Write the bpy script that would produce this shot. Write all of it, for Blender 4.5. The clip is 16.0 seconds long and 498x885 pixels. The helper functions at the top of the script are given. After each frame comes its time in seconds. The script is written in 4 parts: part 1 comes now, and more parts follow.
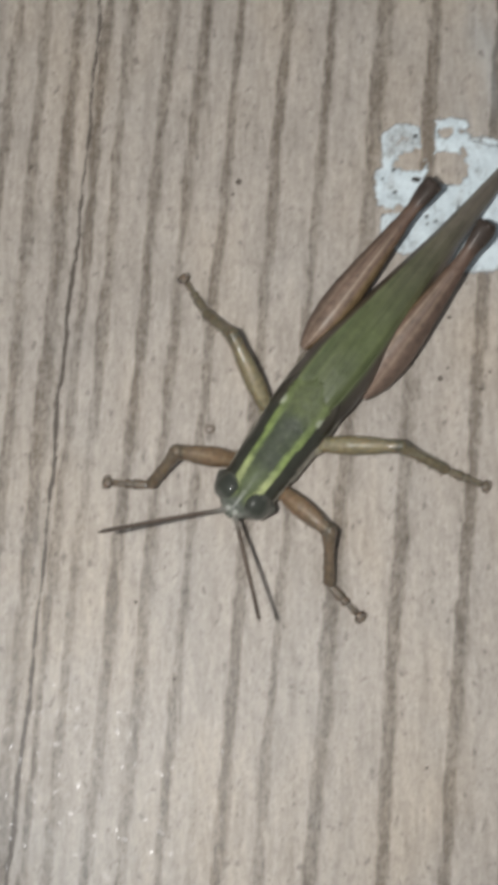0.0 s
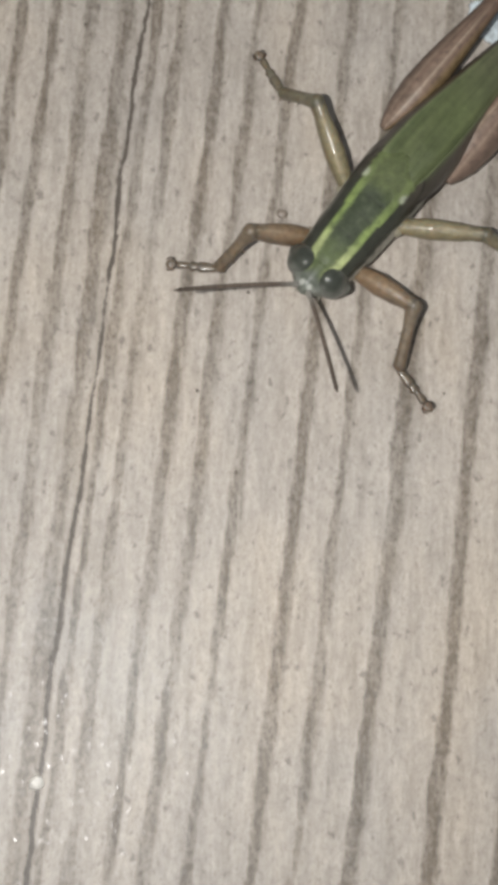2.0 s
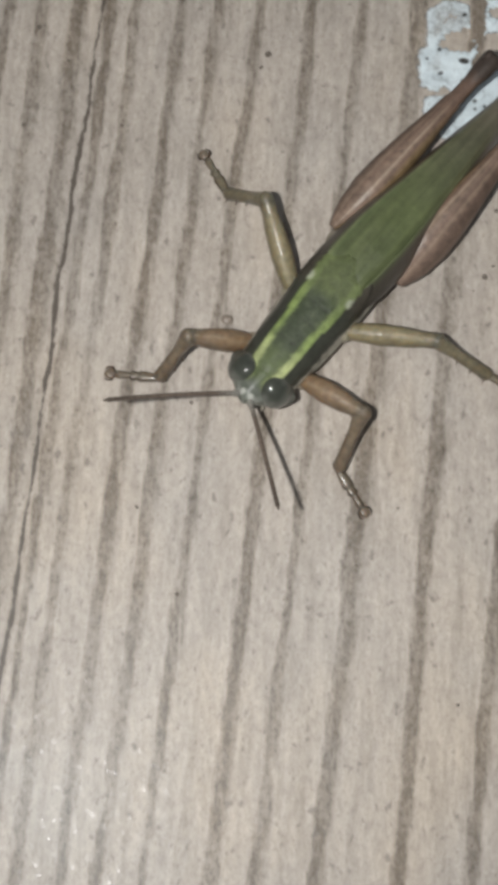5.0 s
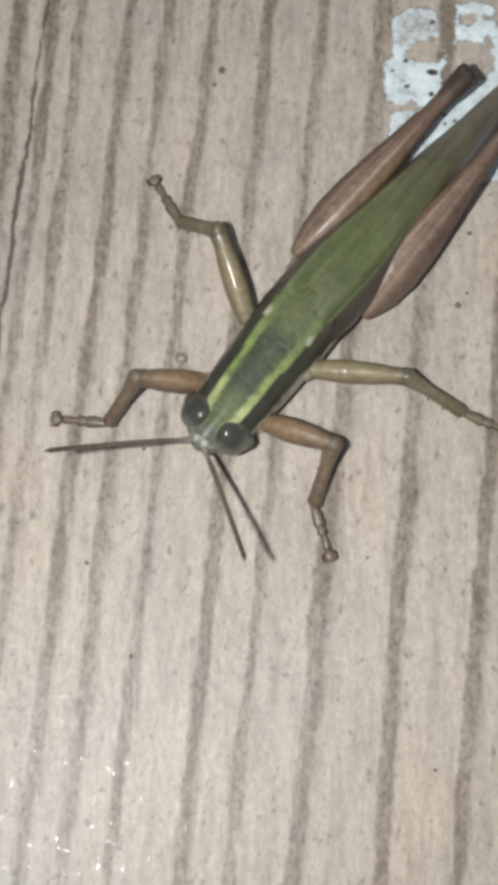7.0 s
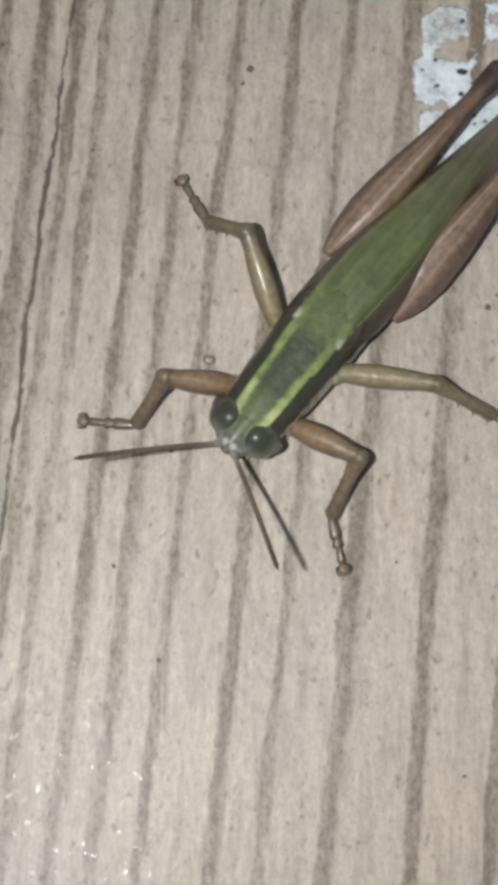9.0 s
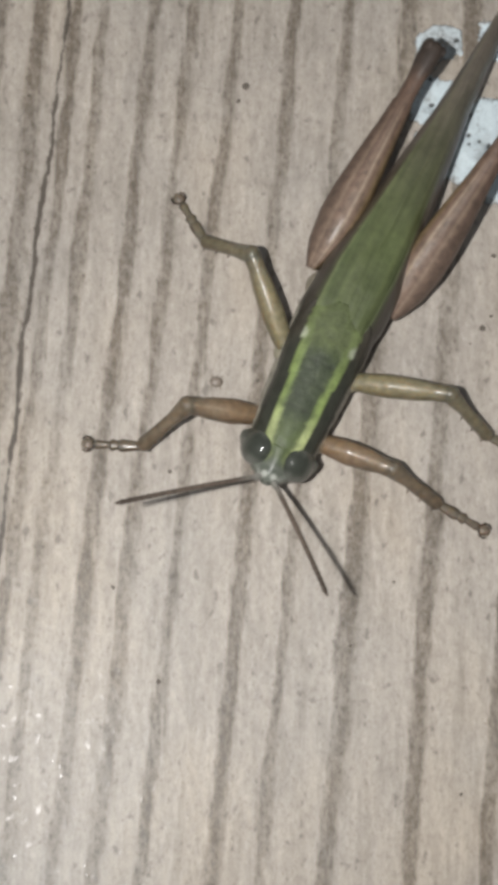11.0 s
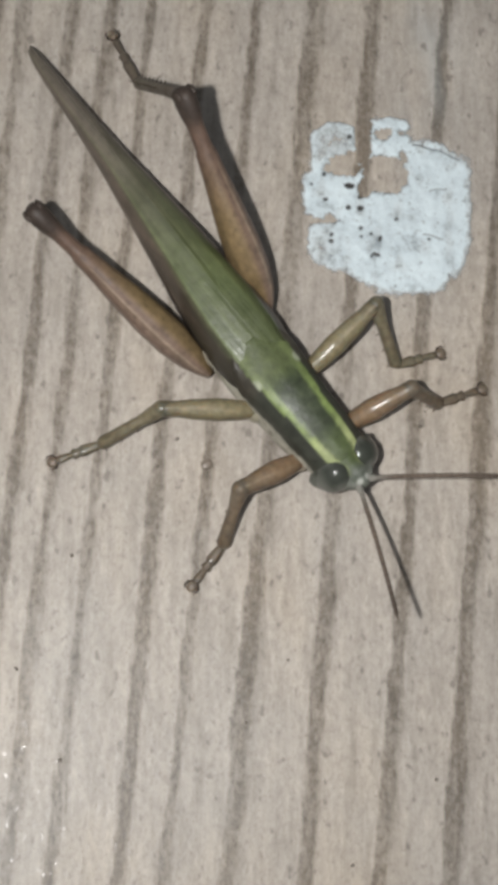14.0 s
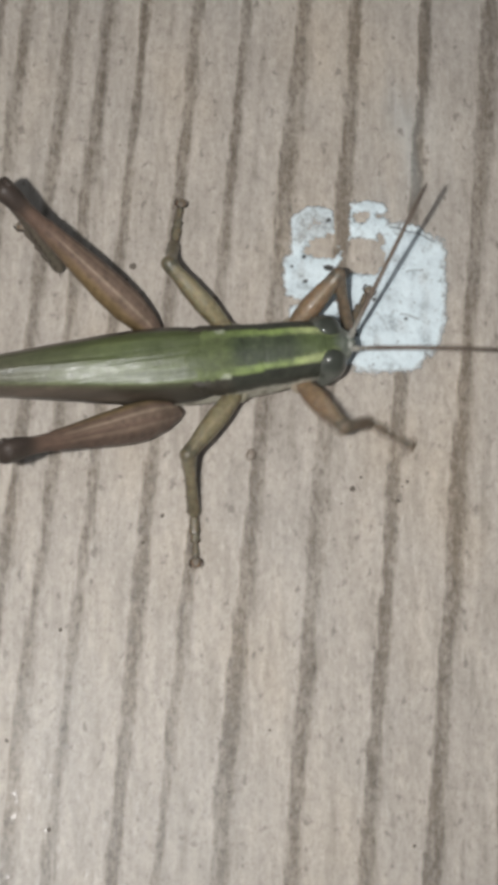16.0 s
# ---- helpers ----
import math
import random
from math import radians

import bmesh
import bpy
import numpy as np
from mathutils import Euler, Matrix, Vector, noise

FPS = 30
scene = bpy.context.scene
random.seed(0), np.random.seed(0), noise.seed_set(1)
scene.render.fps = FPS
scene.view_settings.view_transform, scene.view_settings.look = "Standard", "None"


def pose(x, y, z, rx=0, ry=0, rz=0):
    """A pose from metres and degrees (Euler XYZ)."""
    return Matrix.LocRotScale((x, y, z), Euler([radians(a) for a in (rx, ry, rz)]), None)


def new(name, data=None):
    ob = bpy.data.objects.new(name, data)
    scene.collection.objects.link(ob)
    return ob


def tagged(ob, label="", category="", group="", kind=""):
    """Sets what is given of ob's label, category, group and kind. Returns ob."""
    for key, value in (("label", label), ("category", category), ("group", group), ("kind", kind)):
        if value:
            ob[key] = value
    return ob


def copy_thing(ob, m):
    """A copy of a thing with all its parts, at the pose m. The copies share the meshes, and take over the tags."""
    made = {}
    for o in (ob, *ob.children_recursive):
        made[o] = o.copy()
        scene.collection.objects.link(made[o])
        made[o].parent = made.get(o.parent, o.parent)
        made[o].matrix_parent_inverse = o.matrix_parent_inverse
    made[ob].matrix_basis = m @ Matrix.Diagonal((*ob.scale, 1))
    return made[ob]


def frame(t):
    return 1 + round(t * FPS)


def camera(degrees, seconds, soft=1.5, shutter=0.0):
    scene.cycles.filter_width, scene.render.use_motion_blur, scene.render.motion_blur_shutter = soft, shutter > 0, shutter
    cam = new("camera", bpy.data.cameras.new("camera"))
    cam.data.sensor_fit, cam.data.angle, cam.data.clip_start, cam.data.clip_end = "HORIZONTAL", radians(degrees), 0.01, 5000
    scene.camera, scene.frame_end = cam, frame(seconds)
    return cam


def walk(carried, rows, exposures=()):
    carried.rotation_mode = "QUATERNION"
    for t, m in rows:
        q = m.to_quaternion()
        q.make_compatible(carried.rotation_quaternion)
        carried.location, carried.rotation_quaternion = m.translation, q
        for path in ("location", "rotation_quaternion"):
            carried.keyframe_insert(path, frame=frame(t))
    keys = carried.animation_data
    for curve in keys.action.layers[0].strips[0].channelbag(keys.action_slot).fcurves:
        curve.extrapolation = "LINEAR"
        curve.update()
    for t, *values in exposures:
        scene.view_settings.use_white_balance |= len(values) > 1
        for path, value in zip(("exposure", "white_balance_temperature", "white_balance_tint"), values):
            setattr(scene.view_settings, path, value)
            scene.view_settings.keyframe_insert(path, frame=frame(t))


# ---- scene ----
MM = 0.001  # the plan below is in millimetres
cam = camera(20.0, 16.0, soft=5.6, shutter=0.5)
PATH = [
    (0, -0.00, -0.01, 90.00, 10.91, -1.97, -0.00),
    (0.5, -2.78, -3.15, 87.92, 10.43, -2.12, 1.00),
    (1, -4.05, -4.97, 86.97, 10.22, -3.04, 1.40),
    (1.5, -5.18, -9.01, 83.85, 9.93, -3.54, 1.89),
    (2, -6.01, -10.39, 82.07, 9.81, -3.94, 2.21),
    (2.5, -3.43, -9.54, 82.52, 10.27, -4.52, 2.09),
    (3, -3.89, -9.28, 83.22, 10.80, -4.36, 2.21),
    (5.3, -1.52, -5.37, 77.85, 12.30, -2.69, 2.05),
    (5.5, -1.42, -4.73, 77.35, 11.97, -2.30, 2.05),
    (6, -0.99, -3.11, 76.44, 12.27, -2.37, 1.68),
    (6.5, 0.10, -2.13, 75.90, 12.19, -2.52, 1.29),
    (7, 1.41, -1.94, 74.08, 11.85, -2.45, 1.00),
    (7.5, 2.92, -0.38, 74.51, 11.96, -2.59, 0.82),
    (8, 1.28, -0.72, 75.38, 12.02, -2.16, 1.09),
    (8.5, 0.17, -1.20, 74.57, 11.81, -2.19, 1.27),
    (9, 0.03, -1.31, 73.56, 11.53, -2.41, 1.24),
    (9.2, 0.20, -1.08, 73.74, 11.79, -2.47, 1.18),
    (11.3, -3.47, 1.41, 74.17, 10.39, -5.04, 0.82),
    (11.5, -2.06, 1.64, 74.47, 10.57, -4.98, 0.64),
    (12, -0.33, 2.16, 75.21, 10.73, -4.93, 0.51),
    (12.5, 0.82, 2.69, 76.68, 11.23, -5.62, 0.36),
    (12.7, 0.58, 2.79, 76.68, 11.39, -5.92, 0.44),
    (13, 0.72, 3.72, 78.48, 11.32, -6.26, 0.19),
    (13.5, -0.42, 3.67, 78.43, 11.54, -5.94, 0.43),
    (14, 0.10, 3.58, 78.02, 11.66, -6.18, 0.25),
    (14.5, 1.48, 4.25, 78.86, 11.82, -6.05, 0.21),
    (14.7, 1.94, 5.30, 78.62, 11.77, -6.30, -0.56),
    (15, 1.73, 5.52, 80.36, 12.04, -6.53, 0.18),
    (15.2, 1.71, 6.51, 80.47, 11.75, -6.50, 0.05),
    (15.5, 1.54, 6.41, 81.81, 12.48, -6.16, 0.20),
    (15.8, 1.95, 7.17, 81.65, 11.97, -5.75, 0.57),
    (16, 1.71, 5.84, 81.61, 12.75, -5.46, 0.05),
]
walk(cam, [(t, pose(x * MM, y * MM, z * MM, rx, ry, rz)) for t, x, y, z, rx, ry, rz in PATH],
     [(0, 0.20), (1, 0.16), (1.5, 0.17), (2, 0.23), (3, 0.22), (5.5, 0.0), (7, 0.04), (8, 0.03), (8.5, 0.0), (9.2, -0.10), (11.5, -0.07), (12, -0.10), (12.5, -0.03), (13, -0.01), (14, -0.03), (15.5, 0.0), (16, 0.07)])

# ---- light: a phone torch beside the lens, in a dark night ----
world = bpy.data.worlds.new("night")
world.use_nodes = True
world.node_tree.nodes["Background"].inputs[0].default_value = (0.9, 0.95, 1.0, 1)
world.node_tree.nodes["Background"].inputs[1].default_value = 0.16
scene.world = world
TORCH = (-8.8, 0.4, 0.0, 13, -20, 0)  # where the phone's torch sits beside its lens, and how it is turned


def phone_torch():
    """The lit torch of the phone: a dark rim round a small glowing lens. It is carried along with the phone."""
    torch = tagged(new("phone_torch"), "small round white torch of a phone, lit", "torch")
    glow = bpy.data.materials.new("torch light")
    glow.use_nodes = True
    n, links = glow.node_tree.nodes, glow.node_tree.links
    n.remove(n["Principled BSDF"])
    light = n.new("ShaderNodeEmission")
    light.inputs["Color"].default_value, light.inputs["Strength"].default_value = (0.992, 0.98, 0.96, 1), 6650
    links.new(light.outputs[0], n["Material Output"].inputs[0])
    black = bpy.data.materials.new("black rim")
    black.use_nodes = True
    black.node_tree.nodes["Principled BSDF"].inputs["Base Color"].default_value = (0.02, 0.02, 0.02, 1)
    count = 24
    round_ = [(math.cos(2 * math.pi * k / count), math.sin(2 * math.pi * k / count)) for k in range(count)]
    lens = bpy.data.meshes.new("lens")
    lens.from_pydata([(1.1 * MM * c, 1.1 * MM * d, 0) for c, d in round_], [], [tuple(range(count - 1, -1, -1))])
    rim = bpy.data.meshes.new("rim")
    rings = [(1.15, 0.0), (1.15, -0.2), (1.6, -0.2), (1.7, 0.0), (1.6, 0.8), (0.3, 0.9)]
    rim.from_pydata([(r * MM * c, r * MM * d, z * MM) for r, z in rings for c, d in round_], [],
                    [(k * count + q, k * count + (q + 1) % count, (k + 1) * count + (q + 1) % count, (k + 1) * count + q) for k in range(len(rings) - 1) for q in range(count)]
                    + [tuple((len(rings) - 1) * count + q for q in range(count))])
    for me, mat in ((lens, glow), (rim, black)):
        me.materials.append(mat)
        new(me.name, me).parent = torch
    return torch


torch = phone_torch()


# ---- materials ----
def material(name, rough=0.5, metal=0.0, spec=0.5):
    m = bpy.data.materials.new(name)
    m.use_nodes = True
    n, links = m.node_tree.nodes, m.node_tree.links
    b = n["Principled BSDF"]
    b.inputs["Roughness"].default_value, b.inputs["Metallic"].default_value = rough, metal
    b.inputs["Specular IOR Level"].default_value = spec
    return m, n, links, b


def tex(n, links, kind, scale, vec, **values):
    node = n.new(kind)
    node.inputs["Scale"].default_value = scale
    for key, value in values.items():
        node.inputs[key.replace("_", " ")].default_value = value
    links.new(vec, node.inputs["Vector"])
    return node


def mapped(n, links, scale, rot=0.0):
    co, mp = n.new("ShaderNodeTexCoord"), n.new("ShaderNodeMapping")
    mp.inputs["Scale"].default_value = scale
    mp.inputs["Rotation"].default_value = (0, 0, rot)
    links.new(co.outputs["Object"], mp.inputs["Vector"])
    return mp.outputs[0]


def ramp(n, links, fac, stops):
    r = n.new("ShaderNodeValToRGB")
    while len(r.color_ramp.elements) < len(stops):
        r.color_ramp.elements.new(0.5)
    for e, (p, c) in zip(r.color_ramp.elements, stops):
        e.position, e.color = p, (*c, 1) if len(c) == 3 else c
    links.new(fac, r.inputs[0])
    return r.outputs[0]


def mix(n, links, fac, a, b, how="MIX"):
    x = n.new("ShaderNodeMix")
    x.data_type, x.blend_type = "RGBA", how
    for sock, v in ((x.inputs[0], fac), (x.inputs[6], a), (x.inputs[7], b)):
        if isinstance(v, (int, float)):
            sock.default_value = v
        elif isinstance(v, tuple):
            sock.default_value = (*v, 1)
        else:
            links.new(v, sock)
    return x.outputs[2]


def bump(n, links, height, strength, dist, after=None):
    x = n.new("ShaderNodeBump")
    x.inputs["Strength"].default_value, x.inputs["Distance"].default_value = strength, dist
    links.new(height, x.inputs["Height"])
    if after:
        links.new(after, x.inputs["Normal"])
    return x.outputs[0]


def attribute(n, name):
    a = n.new("ShaderNodeAttribute")
    a.attribute_name = name
    return a


LEAN = math.atan(0.077)  # the grain's slant on the board


def wood_material():
    m, n, links, b = material("weathered pine", 0.55, spec=0.25)
    late, crack = attribute(n, "late").outputs["Fac"], attribute(n, "crack").outputs["Fac"]
    fibre = tex(n, links, "ShaderNodeTexNoise", 1.0, mapped(n, links, (2700, 1250, 900), LEAN), Detail=4.0, Roughness=0.7)
    grain = tex(n, links, "ShaderNodeTexNoise", 1.0, mapped(n, links, (1300, 210, 900), LEAN), Detail=3.0, Roughness=0.6)
    stain = tex(n, links, "ShaderNodeTexNoise", 1.0, mapped(n, links, (110, 60, 60), LEAN), Detail=3.0, Roughness=0.55)
    pores = tex(n, links, "ShaderNodeTexNoise", 1.0, mapped(n, links, (1700, 1100, 900), LEAN), Detail=2.0, Roughness=0.5)
    early = ramp(n, links, fibre.outputs["Fac"], [(0.26, (0.27, 0.237, 0.204)), (0.41, (0.360, 0.319, 0.277)), (0.57, (0.405, 0.362, 0.316)), (0.78, (0.49, 0.444, 0.394))])
    dark = ramp(n, links, fibre.outputs["Fac"], [(0.3, (0.097, 0.078, 0.060)), (0.55, (0.178, 0.147, 0.115)), (0.75, (0.276, 0.239, 0.198))])
    speck = tex(n, links, "ShaderNodeTexNoise", 1.0, mapped(n, links, (3900, 2300, 900), LEAN), Detail=3.0, Roughness=0.7)
    edge = n.new("ShaderNodeMath")  # fibres fray the edges of the dark rings
    edge.operation = "MULTIPLY_ADD"
    links.new(speck.outputs["Fac"], edge.inputs[0])
    edge.inputs[1].default_value = 2.0
    links.new(late, edge.inputs[2])
    frayed = n.new("ShaderNodeMapRange")
    frayed.inputs["From Min"].default_value, frayed.inputs["From Max"].default_value = 1.12, 2.02
    links.new(edge.outputs[0], frayed.inputs["Value"])
    late = frayed.outputs["Result"]
    early = mix(n, links, 0.62, early, ramp(n, links, speck.outputs["Fac"], [(0.3, (0.68, 0.66, 0.64)), (0.48, (0.98, 0.98, 0.98)), (0.72, (1.2, 1.18, 1.17))]), "MULTIPLY")
    col = mix(n, links, late, early, dark)
    # grey of painted torch glare and of rubbed-off paint
    glare_and_paint = attribute(n, "glare_and_paint").outputs["Fac"]
    col = mix(n, links, glare_and_paint, col, mix(n, links, late, (0.40, 0.405, 0.395), (0.22, 0.235, 0.235)))
    col = mix(n, links, 0.9, col, ramp(n, links, grain.outputs["Fac"], [(0.3, (0.80, 0.79, 0.77)), (0.5, (1, 1, 1)), (0.7, (1.14, 1.14, 1.13))]), "MULTIPLY")
    col = mix(n, links, 0.8, col, ramp(n, links, stain.outputs["Fac"], [(0.32, (0.90, 0.91, 0.93)), (0.5, (1, 1, 1)), (0.68, (1.08, 1.04, 0.98))]), "MULTIPLY")
    col = mix(n, links, ramp(n, links, pores.outputs["Fac"], [(0.28, (0.6, 0.6, 0.6)), (0.37, (0, 0, 0))]), col, (0.13, 0.112, 0.095))
    torn = n.new("ShaderNodeMath")  # the crack's edges are torn and crumbly
    torn.operation = "MULTIPLY_ADD"
    links.new(speck.outputs["Fac"], torn.inputs[0])
    torn.inputs[1].default_value = 1.5
    links.new(crack, torn.inputs[2])
    tear = n.new("ShaderNodeMapRange")
    tear.inputs["From Min"].default_value, tear.inputs["From Max"].default_value = 0.98, 1.42
    links.new(torn.outputs[0], tear.inputs["Value"])
    col = mix(n, links, tear.outputs["Result"], col, (0.098, 0.082, 0.067))
    links.new(col, b.inputs["Base Color"])
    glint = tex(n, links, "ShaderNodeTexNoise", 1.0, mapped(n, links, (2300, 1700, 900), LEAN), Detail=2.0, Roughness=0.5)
    # the coat's normal is tipped so the torch's sheen falls lower left
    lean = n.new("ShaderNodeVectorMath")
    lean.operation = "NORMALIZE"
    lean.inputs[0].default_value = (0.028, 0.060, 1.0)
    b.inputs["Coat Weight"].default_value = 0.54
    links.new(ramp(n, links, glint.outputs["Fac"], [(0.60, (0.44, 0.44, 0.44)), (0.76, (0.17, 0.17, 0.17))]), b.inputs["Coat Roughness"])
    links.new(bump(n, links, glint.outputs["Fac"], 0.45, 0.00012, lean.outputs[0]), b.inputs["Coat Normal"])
    one = bump(n, links, fibre.outputs["Fac"], 0.35, 0.0001)
    links.new(bump(n, links, grain.outputs["Fac"], 0.3, 0.00016, one), b.inputs["Normal"])
    return m


def paint_material():
    m, n, links, b = material("old white paint", 0.5, spec=0.4)
    dirt = tex(n, links, "ShaderNodeTexNoise", 1.0, mapped(n, links, (900, 700, 700), LEAN), Detail=4.0, Roughness=0.65)
    wide = tex(n, links, "ShaderNodeTexNoise", 1.0, mapped(n, links, (260, 200, 200)), Detail=2.0)
    worn = attribute(n, "worn").outputs["Fac"]
    col = ramp(n, links, dirt.outputs["Fac"], [(0.3, (0.31, 0.35, 0.37)), (0.42, (0.535, 0.605, 0.635)), (0.6, (0.625, 0.705, 0.735))])
    col = mix(n, links, 0.6, col, ramp(n, links, wide.outputs["Fac"], [(0.35, (0.86, 0.87, 0.88)), (0.6, (1, 1, 1))]), "MULTIPLY")
    specks = tex(n, links, "ShaderNodeTexNoise", 1.0, mapped(n, links, (2600, 2200, 2200)), Detail=3.0, Roughness=0.7)
    col = mix(n, links, 0.8, col, ramp(n, links, specks.outputs["Fac"], [(0.27, (0.42, 0.41, 0.40)), (0.40, (1, 1, 1)), (0.68, (1.08, 1.08, 1.08))]), "MULTIPLY")
    col = mix(n, links, worn, col, (0.40, 0.395, 0.385))
    col = mix(n, links, attribute(n, "pit").outputs["Fac"], col, (0.035, 0.032, 0.028))
    links.new(col, b.inputs["Base Color"])
    # thin, scuffed paint lets the wood show through in crumbs
    thin = n.new("ShaderNodeMath")
    thin.operation = "MULTIPLY_ADD"
    links.new(worn, thin.inputs[0])
    thin.inputs[1].default_value = 0.62
    links.new(specks.outputs["Fac"], thin.inputs[2])
    links.new(ramp(n, links, thin.outputs[0], [(0.60, (1, 1, 1)), (1.14, (0.0, 0.0, 0.0))]), b.inputs["Alpha"])
    links.new(bump(n, links, dirt.outputs["Fac"], 0.5, 0.00012), b.inputs["Normal"])
    return m


def skin_material(name, rough, grain=1.0, spec=0.5, coat=0.0, sharp=0.22, glow=0.0, veins=0.0):
    """Insect skin: its pigment, with some painted shading, lies in the mesh's own colour layer; fine pits and mottling
    on top.
    """
    m, n, links, b = material(name, rough, spec=spec)
    tone = attribute(n, "pigment").outputs["Color"]
    pits = tex(n, links, "ShaderNodeTexNoise", 1.0, mapped(n, links, (2600, 2600, 2600)), Detail=3.0, Roughness=0.6)
    blot = tex(n, links, "ShaderNodeTexNoise", 1.0, mapped(n, links, (700, 900, 900)), Detail=2.0)
    col = mix(n, links, 0.7 * grain, tone, ramp(n, links, pits.outputs["Fac"], [(0.3, (0.68, 0.68, 0.68)), (0.5, (1, 1, 1)), (0.72, (1.25, 1.25, 1.22))]), "MULTIPLY")
    col = mix(n, links, 0.6, col, ramp(n, links, blot.outputs["Fac"], [(0.3, (0.75, 0.76, 0.74)), (0.6, (1.08, 1.06, 1.04))]), "MULTIPLY")
    links.new(col, b.inputs["Base Color"])
    links.new(ramp(n, links, blot.outputs["Fac"], [(0.35, (rough * 0.8,) * 3), (0.65, (rough * 1.25,) * 3)]), b.inputs["Roughness"])
    relief = bump(n, links, pits.outputs["Fac"], 0.35 * grain, 0.00012)
    if veins:  # fine veins run the length of a wing
        vein = tex(n, links, "ShaderNodeTexNoise", 1.0, mapped(n, links, (70, 2600, 500), 0.07), Detail=3.0, Roughness=0.6)
        relief = bump(n, links, vein.outputs["Fac"], veins, 0.00014, relief)
        streak = ramp(n, links, vein.outputs["Fac"], [(0.34, (0.74, 0.76, 0.72)), (0.5, (1, 1, 1)), (0.66, (1.22, 1.20, 1.18))])
        links.new(mix(n, links, 0.8, col, streak, "MULTIPLY"), b.inputs["Base Color"])
    links.new(relief, b.inputs["Normal"])
    b.inputs["Coat Weight"].default_value, b.inputs["Coat Roughness"].default_value = coat, sharp
    b.inputs["Subsurface Weight"].default_value, b.inputs["Subsurface Scale"].default_value = glow, 0.0005  # light soaks into thin legs
    b.inputs["Subsurface Radius"].default_value = (1.0, 0.55, 0.3)
    return m


def plain_material(name, colour, rough, spec=0.5):
    m, n, links, b = material(name, rough, spec=spec)
    v = tex(n, links, "ShaderNodeTexNoise", 1.0, mapped(n, links, (2500, 2500, 2500)), Detail=2.0)
    links.new(mix(n, links, 0.6, colour, ramp(n, links, v.outputs["Fac"], [(0.3, (0.6, 0.6, 0.6)), (0.7, (1.2, 1.2, 1.2))]), "MULTIPLY"), b.inputs["Base Color"])
    return m


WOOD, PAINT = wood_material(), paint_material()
SKIN = skin_material("insect skin", 0.40, grain=0.75, coat=0.04, spec=0.36)
WING = skin_material("wing membrane", 0.40, grain=0.8, coat=0.03, spec=0.7, veins=0.5)
SADDLE = skin_material("saddle skin", 0.54, grain=1.3, coat=0.02, spec=0.42)
LEG = skin_material("leg skin", 0.52, grain=1.2, coat=0.07, spec=0.35)
SHIN = skin_material("front leg skin", 0.46, grain=1.2, coat=0.22, spec=0.4, sharp=0.17, glow=0.5)
EYE = skin_material("compound eye", 0.5, grain=0.6, coat=0.8, spec=0.2, sharp=0.085)
DEBRIS = plain_material("dark grit", (0.14, 0.118, 0.098), 0.85)
PALE_BIT = plain_material("pale crumb", (0.78, 0.75, 0.69), 0.6)
MITE = plain_material("mite skin", (0.225, 0.185, 0.15), 0.4)


# ---- shared builders ----
def link_mesh(name, verts, faces, mat, parent=None, colours=None, layers=None, smooth=True):
    """One mesh object from points in millimetres; colours fill its pigment layer."""
    me = bpy.data.meshes.new(name)
    me.from_pydata([tuple(c * MM for c in v) for v in verts], [], faces)
    me.materials.append(mat)
    if smooth:
        me.shade_smooth()
    if colours is not None:
        layer = me.attributes.new("pigment", "FLOAT_COLOR", "POINT")
        layer.data.foreach_set("color", np.array([(*c, 1) for c in colours], dtype=np.float32).ravel())
    for key, values in (layers or {}).items():
        layer = me.attributes.new(key, "FLOAT", "POINT")
        layer.data.foreach_set("value", np.asarray(values, dtype=np.float32).ravel())
    me.update()
    ob = new(name, me)
    if parent:
        ob.parent = parent
    return ob


def join(*pieces):
    """Several (verts, faces, colours) as one."""
    verts, faces, colours = [], [], []
    for v, f, c in pieces:
        k = len(verts)
        verts += list(v)
        faces += [tuple(i + k for i in q) for q in f]
        colours += list(c)
    return verts, faces, colours


def lerp(a, b, s):
    return tuple(x + (y - x) * s for x, y in zip(a, b))


def at(stations, x, k):
    """The k-th value at x, from stations sorted by falling or rising x."""
    st = sorted(stations)
    return float(np.interp(x, [s[0] for s in st], [s[k] for s in st]))


def loft(rings, closed=True, caps=True):
    """Faces over equal rings of points."""
    n, faces = len(rings[0]), []
    verts = [p for r in rings for p in r]
    for i in range(len(rings) - 1):
        for j in range(n if closed else n - 1):
            a, b = i * n + j, i * n + (j + 1) % n
            faces.append((a, b, b + n, a + n))
    if caps:
        faces += [tuple(range(n - 1, -1, -1)), tuple((len(rings) - 1) * n + j for j in range(n))]
    return verts, faces


def limb(stations, paint, n=14, steps=26, bend=None):
    """A limb along +x: stations (x, half width y, half height z, centre z). paint(s, angle) gives its colour."""
    x0, x1 = stations[0][0], stations[-1][0]
    rings, colours = [], []
    for i in range(steps + 1):
        s = i / steps
        x = x0 + (x1 - x0) * s
        wy, wz, cz = (at(stations, x, k) for k in (1, 2, 3))
        ring = []
        for j in range(n):
            a = 2 * math.pi * j / n
            ring.append((x, wy * math.cos(a), cz + wz * math.sin(a) + (bend(s) if bend else 0)))
            colours.append(paint(s, a))
        rings.append(ring)
    verts, faces = loft(rings)
    return verts, faces, colours


